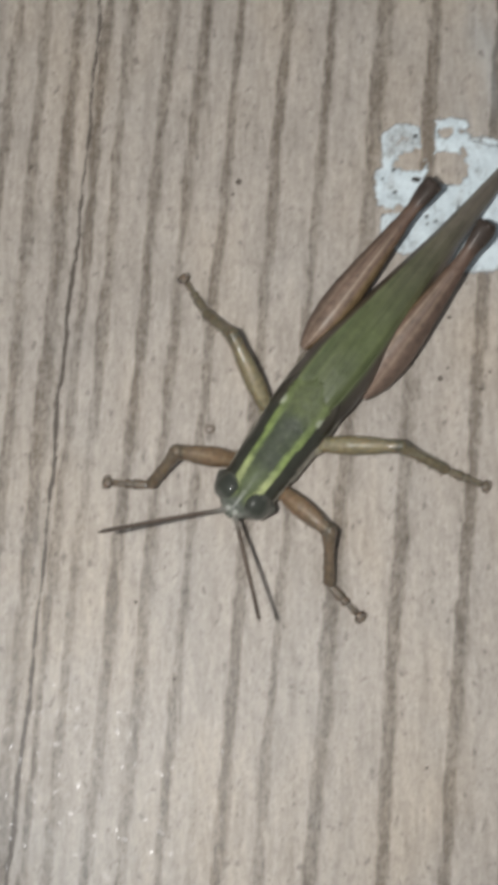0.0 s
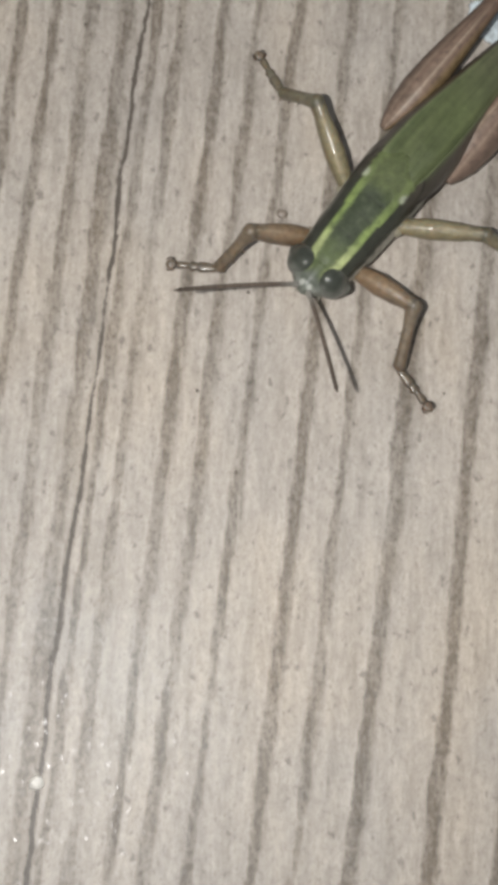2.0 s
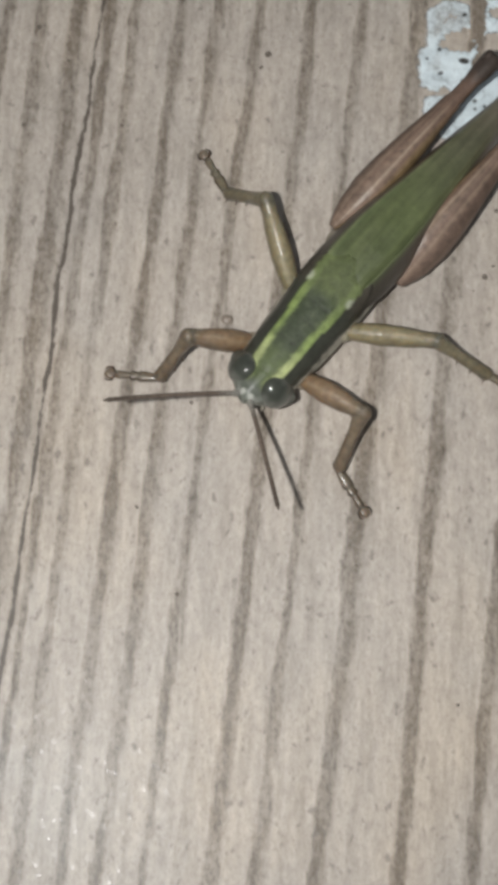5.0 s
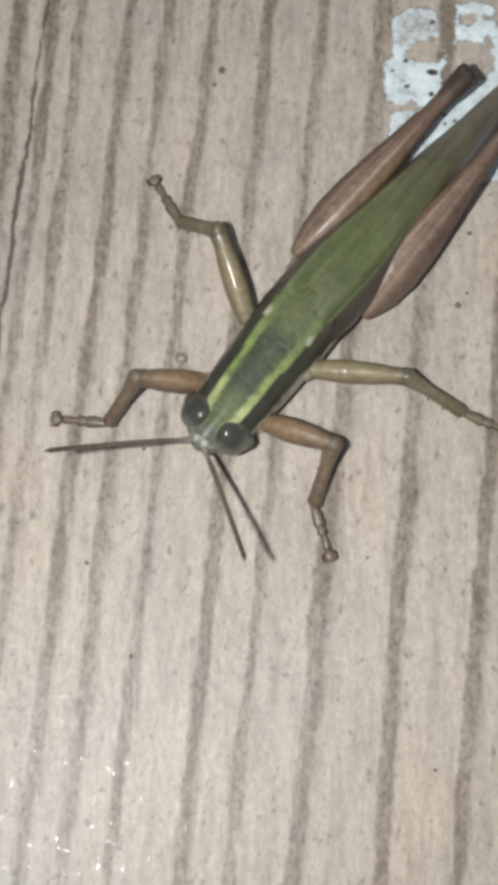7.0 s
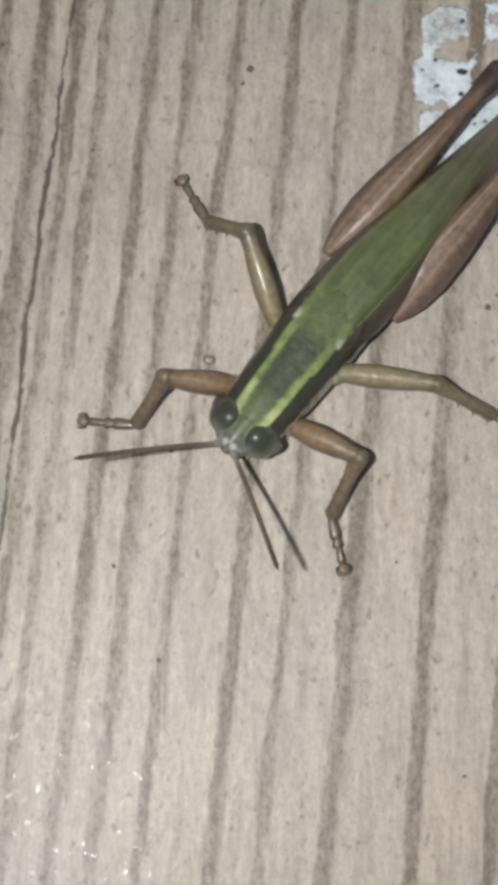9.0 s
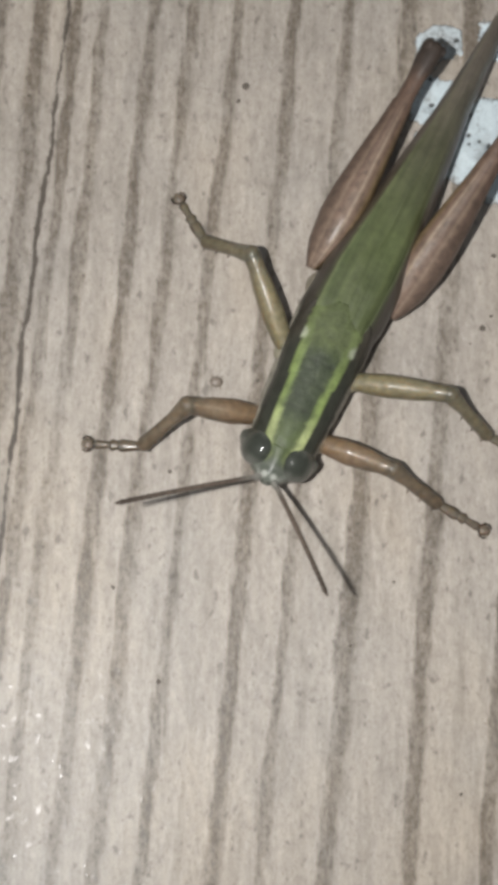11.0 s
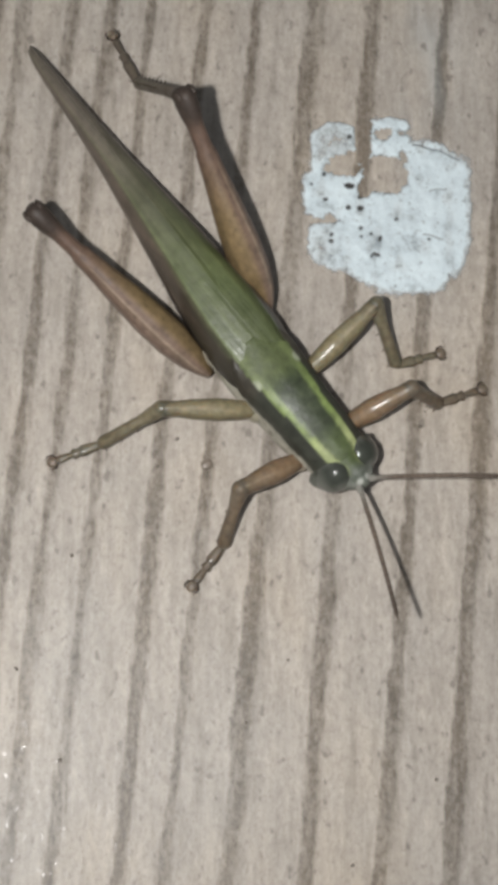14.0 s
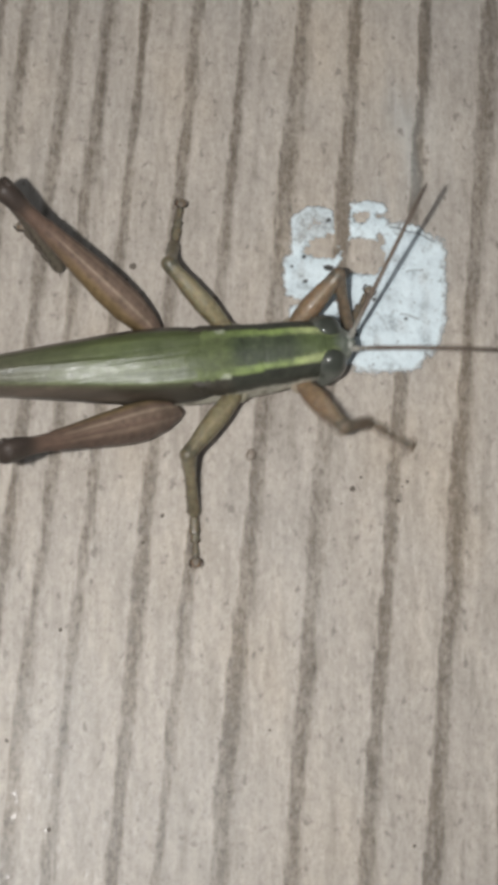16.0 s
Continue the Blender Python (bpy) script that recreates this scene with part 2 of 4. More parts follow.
def blob(centre, radii, colour, n=12, m=8):
    verts, faces = [], []
    for i in range(1, m):
        for j in range(n):
            u, v = math.pi * i / m, 2 * math.pi * j / n
            verts.append((centre[0] + radii[0] * math.sin(u) * math.cos(v), centre[1] + radii[1] * math.sin(u) * math.sin(v), centre[2] + radii[2] * math.cos(u)))
    for i in range(m - 2):
        for j in range(n):
            a, b = i * n + j, i * n + (j + 1) % n
            faces.append((a, a + n, b + n, b))
    top, low = len(verts), len(verts) + 1
    verts += [(centre[0], centre[1], centre[2] + radii[2]), (centre[0], centre[1], centre[2] - radii[2])]
    for j in range(n):
        faces.append((top, j, (j + 1) % n))
        k = (m - 2) * n
        faces.append((low, k + (j + 1) % n, k + j))
    return verts, faces, [colour] * len(verts)


def spike(base, tip, r, colour, n=6):
    b, t = Vector(base), Vector(tip)
    axis = (t - b).normalized()
    u = axis.orthogonal().normalized()
    w = axis.cross(u)
    verts = [tuple(b + r * (u * math.cos(2 * math.pi * j / n) + w * math.sin(2 * math.pi * j / n))) for j in range(n)]
    mid = b + (t - b) * 0.55
    verts += [tuple(mid + 0.6 * r * (u * math.cos(2 * math.pi * j / n) + w * math.sin(2 * math.pi * j / n))) for j in range(n)]
    verts.append(tuple(t))
    faces = [(j, (j + 1) % n, (j + 1) % n + n, j + n) for j in range(n)] + [(n + j, n + (j + 1) % n, 2 * n) for j in range(n)]
    return verts, faces, [colour] * len(verts)


# ---- the board ----
# Dark summer wood: place across the grain, width, darkness.
RINGS = [(-20.3, 0.7, 0.7), (-18.6, 0.6, 0.6), (-16.7, 0.7, 0.8), (-14.7, 0.8, 0.8), (-12.15, 0.75, 0.75), (-10.2, 1.0, 0.8),
         (-8.5, 0.75, 0.85), (-7.0, 0.8, 0.75), (-4.6, 0.7, 0.8), (-2.6, 0.7, 0.85), (-0.05, 0.8, 0.85),
         (3.45, 0.8, 0.85), (6.0, 0.65, 0.85), (9.3, 0.9, 0.85), (13.55, 1.1, 0.9), (17.6, 0.95, 0.9), (21.4, 1.0, 0.82), (25.5, 0.9, 0.9), (29.8, 1.0, 0.9)]
more = random.Random(4)
side = -21.5
while side > -150:
    side -= more.uniform(1.3, 3.4)
    RINGS.append((side, more.uniform(0.5, 1.0), more.uniform(0.6, 0.95)))
side = 30.5
while side < 150:
    side += more.uniform(3.0, 4.6)
    RINGS.append((side, more.uniform(0.7, 1.1), more.uniform(0.7, 1.0)))
RINGS.sort()


def crack_place(y):
    return -9.25 + 0.10 * math.sin(y * 0.21) + 0.06 * math.sin(y * 0.83 + 1)


def board():
    xs = np.unique(np.r_[np.arange(-150, -26, 6.0), np.arange(-26, 34, 0.14), np.arange(34, 150.1, 6.0)])
    ys = np.unique(np.r_[np.arange(-200, -28, 8.0), np.arange(-28, 62, 0.32), np.arange(62, 240.1, 8.0)])
    gx, gy = np.meshgrid(xs, ys)
    wob = np.array([[0.16 * noise.noise((x * 0.05, y * 0.045, 3.1)) + 0.10 * noise.noise((x * 0.3, y * 0.16, 7.7)) for x in xs] for y in ys])
    u = gx - 0.077 * (gy - 20) + wob
    late = np.zeros_like(u)
    drift = {-12.15: -0.7, -10.2: -0.45, -4.6: 0.4, -2.6: 0.6, -0.05: 0.55, 3.45: 0.3, 6.0: 0.8, 9.3: 1.1, 13.55: 0.4, 17.6: 0.85, 21.4: 1.15, 25.5: 1.0}
    rough = np.array([[0.16 * noise.noise((x * 3.1, y * 0.30, 2.2)) + 0.12 * noise.noise((x * 6.0, y * 0.6, 6.2)) + 0.11 * noise.noise((x * 3.0, y * 1.0, 1.7)) for x in xs] for y in ys])
    for k, (c, w, d) in enumerate(RINGS):
        own = np.array([drift.get(c, 0.0) * min(max(y, -30), 60) / 48 + 0.10 * noise.noise((c * 3.7, y * 0.07, 0.5)) + 0.05 * noise.noise((c * 5.1, y * 0.3, 1.5)) for y in ys])[:, None]
        wide = 0.92 * w * np.array([1 + 0.45 * noise.noise((c * 2.3, y * 0.09, 4.5)) for y in ys])[:, None]
        off = u - c - own + rough * 1.1
        hard, fading = 0.09 + 0.04 * (k % 3), 0.22 + 0.10 * (k % 4)
        shape = np.where(off < 0, np.exp(-((np.minimum(off + 0.36 * wide, 0)) / hard) ** 2), np.exp(-((np.maximum(off - 0.2 * wide, 0)) / (fading * wide)) ** 2))
        late = np.maximum(late, d * shape)
        ghost = np.exp(-((u - c - own - 1.35 - 0.3 * (k % 3) + rough) / 0.16) ** 2) * (0.16 if k % 2 else 0.26)
        late = np.maximum(late, ghost)
    fade = np.array([[0.93 + 0.38 * noise.noise((x * 0.4, y * 0.09, 1.3)) + 0.38 * noise.noise((x * 2.2, y * 0.4, 5.3)) for x in xs] for y in ys])
    late = np.clip(late * fade, 0, 1)
    dash = np.array([[max(0.0, noise.noise((x * 4.2, y * 0.9, 6.6)) - 0.22) / (1 + math.exp((x + 6 - 0.15 * (y - 20)) / 1.5)) / (1 + math.exp((12 - y) / 4)) for x in xs] for y in ys])
    late = np.clip(late + 0.6 * dash, 0, 1)  # the old surface beyond the crack is pitted in short dashes
    line = np.array([crack_place(y) for y in ys])[:, None]
    deep = np.array([0.62 - 0.010 * y + 0.5 * noise.noise((0.3, y * 0.11, 9.4)) + 0.55 * noise.noise((1.3, y * 0.9, 2.4)) for y in ys])[:, None]
    width = 0.09 + 0.06 * np.clip(deep, 0, 1.2)
    jag = np.array([0.10 * noise.noise((4.1, y * 0.7, 3.3)) + 0.07 * noise.noise((2.2, y * 1.9, 8.1)) for y in ys])[:, None]
    crack = np.exp(-((u - wob * 0.7 - line - jag) / width) ** 2) * np.clip(deep + 0.45, 0.55, 1)
    crack *= 1 / (1 + np.exp((-26 - gy) / 0.8))
    # torch glare painted on as grey patches, strongest towards the lower left
    glare_and_paint = np.array([[max(0.0, 0.25 + 1.3 * noise.noise((x * 0.22, y * 0.16, 8.8)) + 0.5 * noise.noise((x * 1.3, y * 0.6, 3.8))) * (0.25 + 0.75 * math.exp(-(((x + 10) / 7) ** 2 + ((y + 8) / 8) ** 2))) for x in xs] for y in ys])
    glare_and_paint = 0.24 * np.tanh(1.2 * glare_and_paint)
    haze = np.array([[max(0.0, 0.55 + 0.9 * noise.noise((x * 1.1, y * 0.25, 6.1))) * math.exp(-(((x - 19.6) / 2.2) ** 2 + ((y - 43.0) / 4.5) ** 2)) for x in xs] for y in ys])
    glare_and_paint = np.clip(glare_and_paint + 0.6 * haze, 0, 0.6)  # a breath of rubbed-off paint above the splash
    z = 0.05 * late - 0.3 * crack
    z += np.array([[0.03 * noise.noise((x * 1.1, y * 0.35, 2.0)) for x in xs] for y in ys])
    nx, ny = len(xs), len(ys)
    verts = list(zip(gx.ravel(), gy.ravel(), (z - 0.03).ravel()))
    faces = [(j * nx + i, j * nx + i + 1, (j + 1) * nx + i + 1, (j + 1) * nx + i) for j in range(ny - 1) for i in range(nx - 1)]
    rim = [i for i in range(nx)] + [j * nx + nx - 1 for j in range(1, ny)] + [(ny - 1) * nx + i for i in range(nx - 2, -1, -1)] + [j * nx for j in range(ny - 2, 0, -1)]
    k = len(verts)
    verts += [(verts[i][0], verts[i][1], -18.0) for i in rim]
    for a in range(len(rim)):
        b = (a + 1) % len(rim)
        faces.append((rim[b], rim[a], k + a, k + b))
    faces.append(tuple(k + a for a in range(len(rim) - 1, -1, -1)))
    pad = [0.0] * len(rim)
    ob = link_mesh("wooden_board", verts, faces, WOOD, layers={"late": list(late.ravel()) + pad, "crack": list(np.clip(crack * 1.3, 0, 1).ravel()) + pad, "glare_and_paint": list(glare_and_paint.ravel()) + pad})
    return tagged(ob, "weathered grey-brown pine board with dark growth rings and a drying crack", "board", kind="structure")


def paint_spot():
    """A dried splash of white paint with a bare patch, notches, pinholes and hairline cracks."""
    step = 0.065
    xs, ys = np.arange(10.8, 22.6, step), np.arange(28.2, 40.9, step)
    # centre, half axes and squareness of each pool of paint, and of each bare place in it
    lobes = [(17.47, 33.5, 4.2, 4.62, 2.4), (19.75, 35.9, 1.98, 2.0, 4.5), (13.6, 34.9, 1.95, 1.6, 3.2), (13.65, 31.9, 1.75, 1.65, 2.6), (13.65, 38.05, 1.38, 1.3, 2.8), (12.75, 36.8, 0.66, 1.1, 2.5),
             (16.9, 38.7, 1.35, 1.2, 2.5), (18.6, 37.7, 1.8, 0.95, 2.5), (14.9, 33.3, 1.6, 2.2, 2)]
    gaps = [(15.27, 38.7, 0.47, 2.0, 4), (16.5, 36.35, 1.22, 1.12, 4), (17.6, 36.15, 0.42, 0.48, 2), (15.35, 35.4, 0.45, 0.5, 2), (14.1, 36.8, 0.9, 0.62, 3), (14.65, 37.3, 0.42, 0.5, 2), (13.25, 36.6, 0.3, 0.22, 2),
            (16.42, 38.9, 0.36, 0.32, 2.5), (16.75, 39.05, 0.2, 0.2, 2), (18.0, 39.1, 0.42, 0.16, 2), (17.7, 37.5, 0.2, 0.26, 2), (12.5, 33.28, 0.85, 0.17, 2), (13.15, 33.45, 0.26, 0.26, 2)]
    pits = [(14.44, 38.64, 0.13), (12.9, 36.2, 0.13), (14.42, 35.51, 0.16), (12.94, 34.58, 0.13), (14.3, 34.15, 0.13), (15.02, 34.11, 0.18), (15.06, 34.9, 0.13), (15.04, 32.91, 0.15), (15.07, 32.38, 0.10), (15.65, 32.55, 0.10), (16.19, 32.29, 0.18),
            (13.27, 31.99, 0.11), (13.3, 32.41, 0.08), (13.28, 33.47, 0.15), (17.23, 33.54, 0.14), (15.66, 31.2, 0.10), (15.87, 31.36, 0.12), (16.04, 31.32, 0.10), (19.16, 32.39, 0.10), (19.7, 33.41, 0.06), (18.24, 34.23, 0.05),
            (18.62, 30.89, 0.07), (17.06, 29.4, 0.09), (20.3, 30.2, 0.09), (18.34, 37.72, 0.08), (12.13, 35.54, 0.08)]
    cracks = [(18.3, 38.30, 19.6, 38.05, 0.04), (19.6, 38.05, 21.1, 37.5, 0.035), (18.8, 32.66, 19.98, 32.42, 0.02), (19.25, 35.42, 20.3, 35.6, 0.015)]
    inside, pit, scuff = (np.zeros((len(ys), len(xs))) for k in range(3))
    for j, y in enumerate(ys):
        for i, x in enumerate(xs):
            e = 0.34 * noise.noise((x * 0.8, y * 0.8, 4.0)) + 0.36 * noise.noise((x * 2.1, y * 2.1, 8.0)) + 0.20 * noise.noise((x * 5.0, y * 4.6, 2.0)) + 0.12 * noise.noise((x * 11.0, y * 9.0, 5.0))
            v = max((1 - (abs((x - cx) / rx) ** p + abs((y - cy) / ry) ** p) ** (1 / p)) * min(rx, ry) for cx, cy, rx, ry, p in lobes) * 1.6 + 0.36 + 0.66 * e
            thin = 0.42 * math.exp(-(((x - 13.5) / 1.5) ** 2 + ((y - 38.2) / 1.3) ** 2)) + 0.3 * math.exp(-(((x - 12.6) / 1.0) ** 2 + ((y - 31.6) / 1.6) ** 2))
            scuff[j, i] = max(0.0, 1 - v * (1.2 if x > 18 or y < 31.5 else 2.2), thin)
            ragged = 0.22 * noise.noise((x * 3.1, y * 3.1, 6.0)) + 0.2 * noise.noise((x * 7.0, y * 7.0, 3.0))
            if v > -0.5:
                bare = 9.0
                for cx, cy, rx, ry, p in gaps:
                    bare = min(bare, ((abs((x - cx) / rx) ** p + abs((y - cy) / ry) ** p) ** (1 / p) - 1) * 1.8 * min(rx, ry) + 0.3 * e + ragged)
                if bare < v:
                    v = bare
                    pit[j, i] = 0.85 * min(1, max(0, 1.1 - v / 0.2)) * min(1, max(0, 0.7 + 1.6 * noise.noise((x * 2.3, y * 2.3, 7.0))))  # patchy dark line along the broken rims
                for ax, ay, bx, by, w in cracks:
                    s = min(max(((x - ax) * (bx - ax) + (y - ay) * (by - ay)) / ((bx - ax) ** 2 + (by - ay) ** 2), 0), 1)
                    d = math.hypot(x - ax - s * (bx - ax), y - ay - s * (by - ay) - 0.05 * math.sin(5 * s) - 0.06 * e) - w
                    pit[j, i] = max(pit[j, i], min(0.9, max(0, 0.6 - d / 0.08)))
                for cx, cy, r in pits:
                    if abs(x - cx) < 0.5 and abs(y - cy) < 0.5:
                        d = math.hypot((x - cx) * (1 + 0.3 * math.sin(cx * 9)), y - cy) - r - 0.22 * e
                        pit[j, i] = max(pit[j, i], min(1, max(0, 0.5 - d / 0.07)))
            inside[j, i] = v
    nx, solid = len(xs), inside > 0
    cell = solid[:-1, :-1] & solid[1:, :-1] & solid[:-1, 1:] & solid[1:, 1:]
    rows, cols = cell.shape
    spot = tagged(new("paint_spot"), "dried white paint splash with bare patches and pinholes", "paint stain")
    seen = np.zeros_like(cell)
    for j0 in range(rows):
        for i0 in range(cols):
            if not cell[j0, i0] or seen[j0, i0]:
                continue
            todo, cells = [(j0, i0)], []
            seen[j0, i0] = True
            while todo:
                j, i = todo.pop()
                cells.append((j, i))
                for jj, ii in ((j + 1, i), (j - 1, i), (j, i + 1), (j, i - 1)):
                    if 0 <= jj < rows and 0 <= ii < cols and cell[jj, ii] and not seen[jj, ii]:
                        seen[jj, ii] = True
                        todo.append((jj, ii))
            if len(cells) >= 4:
                flake(cells, cell, inside, pit, scuff, xs, ys, spot)
    return spot


def flake(cells, cell, inside, pit, scuff, xs, ys, spot):
    nx, count = len(xs), len(xs) * len(ys)
    rows, cols = cell.shape
    faces = []
    for j, i in cells:
        a = j * nx + i
        faces.append((a, a + 1, a + nx + 1, a + nx))
        for dj, di, p, q in ((-1, 0, a, a + 1), (0, 1, a + 1, a + nx + 1), (1, 0, a + nx + 1, a + nx), (0, -1, a + nx, a)):
            jj, ii = j + dj, i + di
            if not (0 <= jj < rows and 0 <= ii < cols and cell[jj, ii]):
                faces.append((q, p, p + count, q + count))
    used = sorted({k for f in faces for k in f})
    index = {k: n for n, k in enumerate(used)}
    verts, worn, dark = [], [], []
    for k in used:
        j, i = divmod(k % count, nx)
        x, y, v = xs[i], ys[j], max(inside[j, i], 0)
        if k < count:
            thick = 0.11 * (1 - math.exp(-v * 4)) + 0.03 * noise.noise((x * 2.5, y * 2.5, 1.0)) + 0.012 * noise.noise((x * 8, y * 8, 3.0))
            verts.append((x, y, 0.045 + max(thick, 0.0) - 0.07 * pit[j, i]))
            worn.append(max(max(0.0, 1 - v * 5) * 0.2, scuff[j, i] * 0.95) + 0.4 * max(0, noise.noise((x * 1.3, y * 0.9, 5.0)) - 0.12))
            dark.append(pit[j, i])
        else:
            verts.append((x, y, -0.12))
            worn.append(0.6)
            dark.append(0.0)
    link_mesh("paint_flake", verts, [tuple(index[k] for k in f) for f in faces], PAINT, spot, layers={"worn": worn, "pit": dark})


def grit():
    """Specks of dirt that lie on the board."""
    made = None
    spots = [(15.7, 21.7, 0.24), (2.4, 35.2, 0.3), (14.2, -3.3, 0.16), (18.4, 21.0, 0.22), (4.4, 19.9, 0.17), (16.4, 25.9, 0.2), (18.9, 1.2, 0.13), (10.7, 7.6, 0.12),
             (-12.0, 29.7, 0.2), (-11.5, 36.1, 0.22), (-4.1, 7.0, 0.18), (-1.6, 2.2, 0.16), (16.2, 22.4, 0.14), (19.0, 22.2, 0.15), (-1.3, 13.2, 0.16), (3.3, 18.3, 0.16),
             (18.7, 21.9, 0.1), (2.0, 34.3, 0.2), (-6.2, 30.0, 0.16), (8.4, 4.2, 0.12), (-9.6, 34.0, 0.15), (15.0, 20.8, 0.09)]
    rnd = random.Random(8)
    for x, y, r in spots:
        if made is None:
            v, f, c = blob((0, 0, 0), (0.2, 0.17, 0.08), (0, 0, 0), 9, 6)
            v = [tuple(q * (1 + 0.35 * noise.noise((p[0] * 9, p[1] * 9, p[2] * 9 + 2))) for q in p) for p in v]
            made = ob = link_mesh("dirt_speck", v, f, DEBRIS)
            tagged(ob, "tiny dark speck of dirt lying on the board", "dirt", group="specks of dirt on the board")
        else:
            ob = copy_thing(made, Matrix())
        s = 0.75 * r / 0.2
        ob.matrix_basis = pose(x * MM, y * MM, 0.03 * MM, 0, 0, rnd.uniform(0, 360)) @ Matrix.Diagonal((s, s * rnd.uniform(0.7, 1.1), s, 1))


def crumb():
    v, f, c = blob((0, 0, 0.12), (0.46, 0.36, 0.24), (0, 0, 0), 12, 8)
    v = [tuple(q * (1 + 0.4 * noise.noise((p[0] * 5, p[1] * 5, p[2] * 5 + 4))) for q in p) for p in v]
    ob = link_mesh("crumb", v, f, PALE_BIT)
    ob.matrix_basis = pose(-12.07 * MM, -15.95 * MM, 0.0, 0, 0, 35)
    tagged(ob, "tiny pale crumb lying beside the crack in the board", "crumb")


board()
paint_spot()
grit()
crumb()


# ---- the grasshopper: x ahead from the eyes, y to its left, z up from the board ----
GREEN, DARK_GREEN, YELLOW = (0.074, 0.097, 0.036), (0.040, 0.051, 0.028), (0.30, 0.345, 0.135)
BLACK, PALE, GREY = (0.035, 0.037, 0.028), (0.34, 0.325, 0.27), (0.125, 0.130, 0.112)
WING_GREEN, WING_TIP, WING_SIDE = (0.077, 0.094, 0.038), (0.124, 0.105, 0.085), (0.040, 0.035, 0.026)

grasshopper = tagged(new("grasshopper"), "green grasshopper with black side stripes and brown legs", "grasshopper")


LOW = 0.8  # the insect crouches: all heights of its body are taken this much lower


def profile(w1, w2, zt, zm, zb, n=30):
    """A ring across the body: flat back of half width w1, widest w2 at height zm, belly at zb."""
    half = [(0, zt), (0.3 * w1, zt - 0.05), (0.6 * w1, zt - 0.15), (0.9 * w1, zt - 0.29), (w1 + 0.10 * (w2 - w1), zt - 0.44), (w1 + 0.65 * (w2 - w1), 0.5 * (zt + zm)), (w2, zm),
            (0.9 * w2, zm - 0.45 * (zm - zb)), (0.55 * w2, zb + 0.12 * (zm - zb)), (0, zb)]
    ys, zs = np.array([p[0] for p in half]), np.array([p[1] for p in half])
    length = np.r_[0, np.cumsum(np.hypot(np.diff(ys), np.diff(zs)))]
    s = np.linspace(0, length[-1], n // 2 + 1)
    right = list(zip(np.interp(s, length, ys), np.interp(s, length, zs)))
    return [(y, z) for y, z in right] + [(-y, z) for y, z in right[-2:0:-1]]


def shell(name, stations, paint, mat, parent, steps=40, n=60, label="", bow=0.0, grooves=()):
    """A body part over stations (x, w1, w2, zt, zm, zb)."""
    x0, x1 = stations[0][0], stations[-1][0]
    rings, colours = [], []
    for i in range(steps + 1):
        x = x0 + (x1 - x0) * i / steps
        w1, w2, zt, zm, zb = (at(stations, x, k) for k in range(1, 6))
        dip = 0.010 * sum(math.exp(-((x - g) / 0.10) ** 2) for g in grooves)
        ring = [(x, y * (1 - 0.3 * dip) + bow * max(-7 - x, 0), z - dip * (z > zm)) for y, z in profile(w1, w2, zt, zm, zb, n)]
        colours += [paint(x, p[1], p[2], w1, zt, zm) for p in ring]
        rings.append([(px, py, LOW * pz) for px, py, pz in ring])
    verts, faces = loft(rings)
    ob = link_mesh(name, verts, faces, mat, parent, colours)
    if label:
        tagged(ob, label)
    return ob


def smooth_step(a, b, v):
    t = min(max((v - a) / (b - a), 0), 1)
    return t * t * (3 - 2 * t)


def pronotum_paint(x, y, z, w1, zt, zm):
    a = abs(y) / w1
    wob = 0.05 * noise.noise((x * 1.7, y * 2, 3)) + 0.05 * noise.noise((x * 5, y * 4, 1))
    fold = min(abs(x + 2.7), abs(x + 4.1), abs(x + 5.3))
    rear = smooth_step(-5.6, -6.8, x)
    if a < 1.06 and z > zt - 0.40:
        patch = smooth_step(0.92, 0.55, a + 2.5 * wob) * smooth_step(-1.2, -2.6, x) * (1 - smooth_step(-5.4, -6.6, x + 4 * wob))
        mid = lerp(GREEN, DARK_GREEN, 0.15 + 0.85 * patch)
        mid = lerp(mid, (0.085, 0.100, 0.060), 0.5 * max(0, noise.noise((x * 3.1, y * 3.4, 6))))
        mid = lerp(mid, (0.022, 0.026, 0.016), 0.45 * smooth_step(0.14, 0.03, fold) * patch)
        mid = lerp(mid, WING_GREEN, rear)
        ahead = smooth_step(-3.2, -1.2, x)
        edge = smooth_step(0.62 - 0.10 * ahead, 0.76, a + wob) * smooth_step(1.06, 0.99, a) * (0.86 + 0.14 * smooth_step(0.02, 0.14, fold)) * (0.85 + 0.4 * noise.noise((x * 2.1, y * 0.4, 9)))
        line = lerp((0.200, 0.262, 0.088), (0.36, 0.405, 0.19), ahead)
        col = lerp(mid, lerp(line, WING_GREEN, 0.8 * smooth_step(-4.8, -6.6, x)), min(1, max(0, edge)))
        fleck = smooth_step(0.24, 0.10, math.hypot((x + 6.5) * 0.55, abs(y) - w1 * 0.98))
        return lerp(col, (0.46, 0.48, 0.40), 0.5 * fleck)
    low = smooth_step(3.55 + 3 * wob, 3.3 + 3 * wob, z)
    return lerp(lerp(BLACK, WING_SIDE, rear), PALE, low)


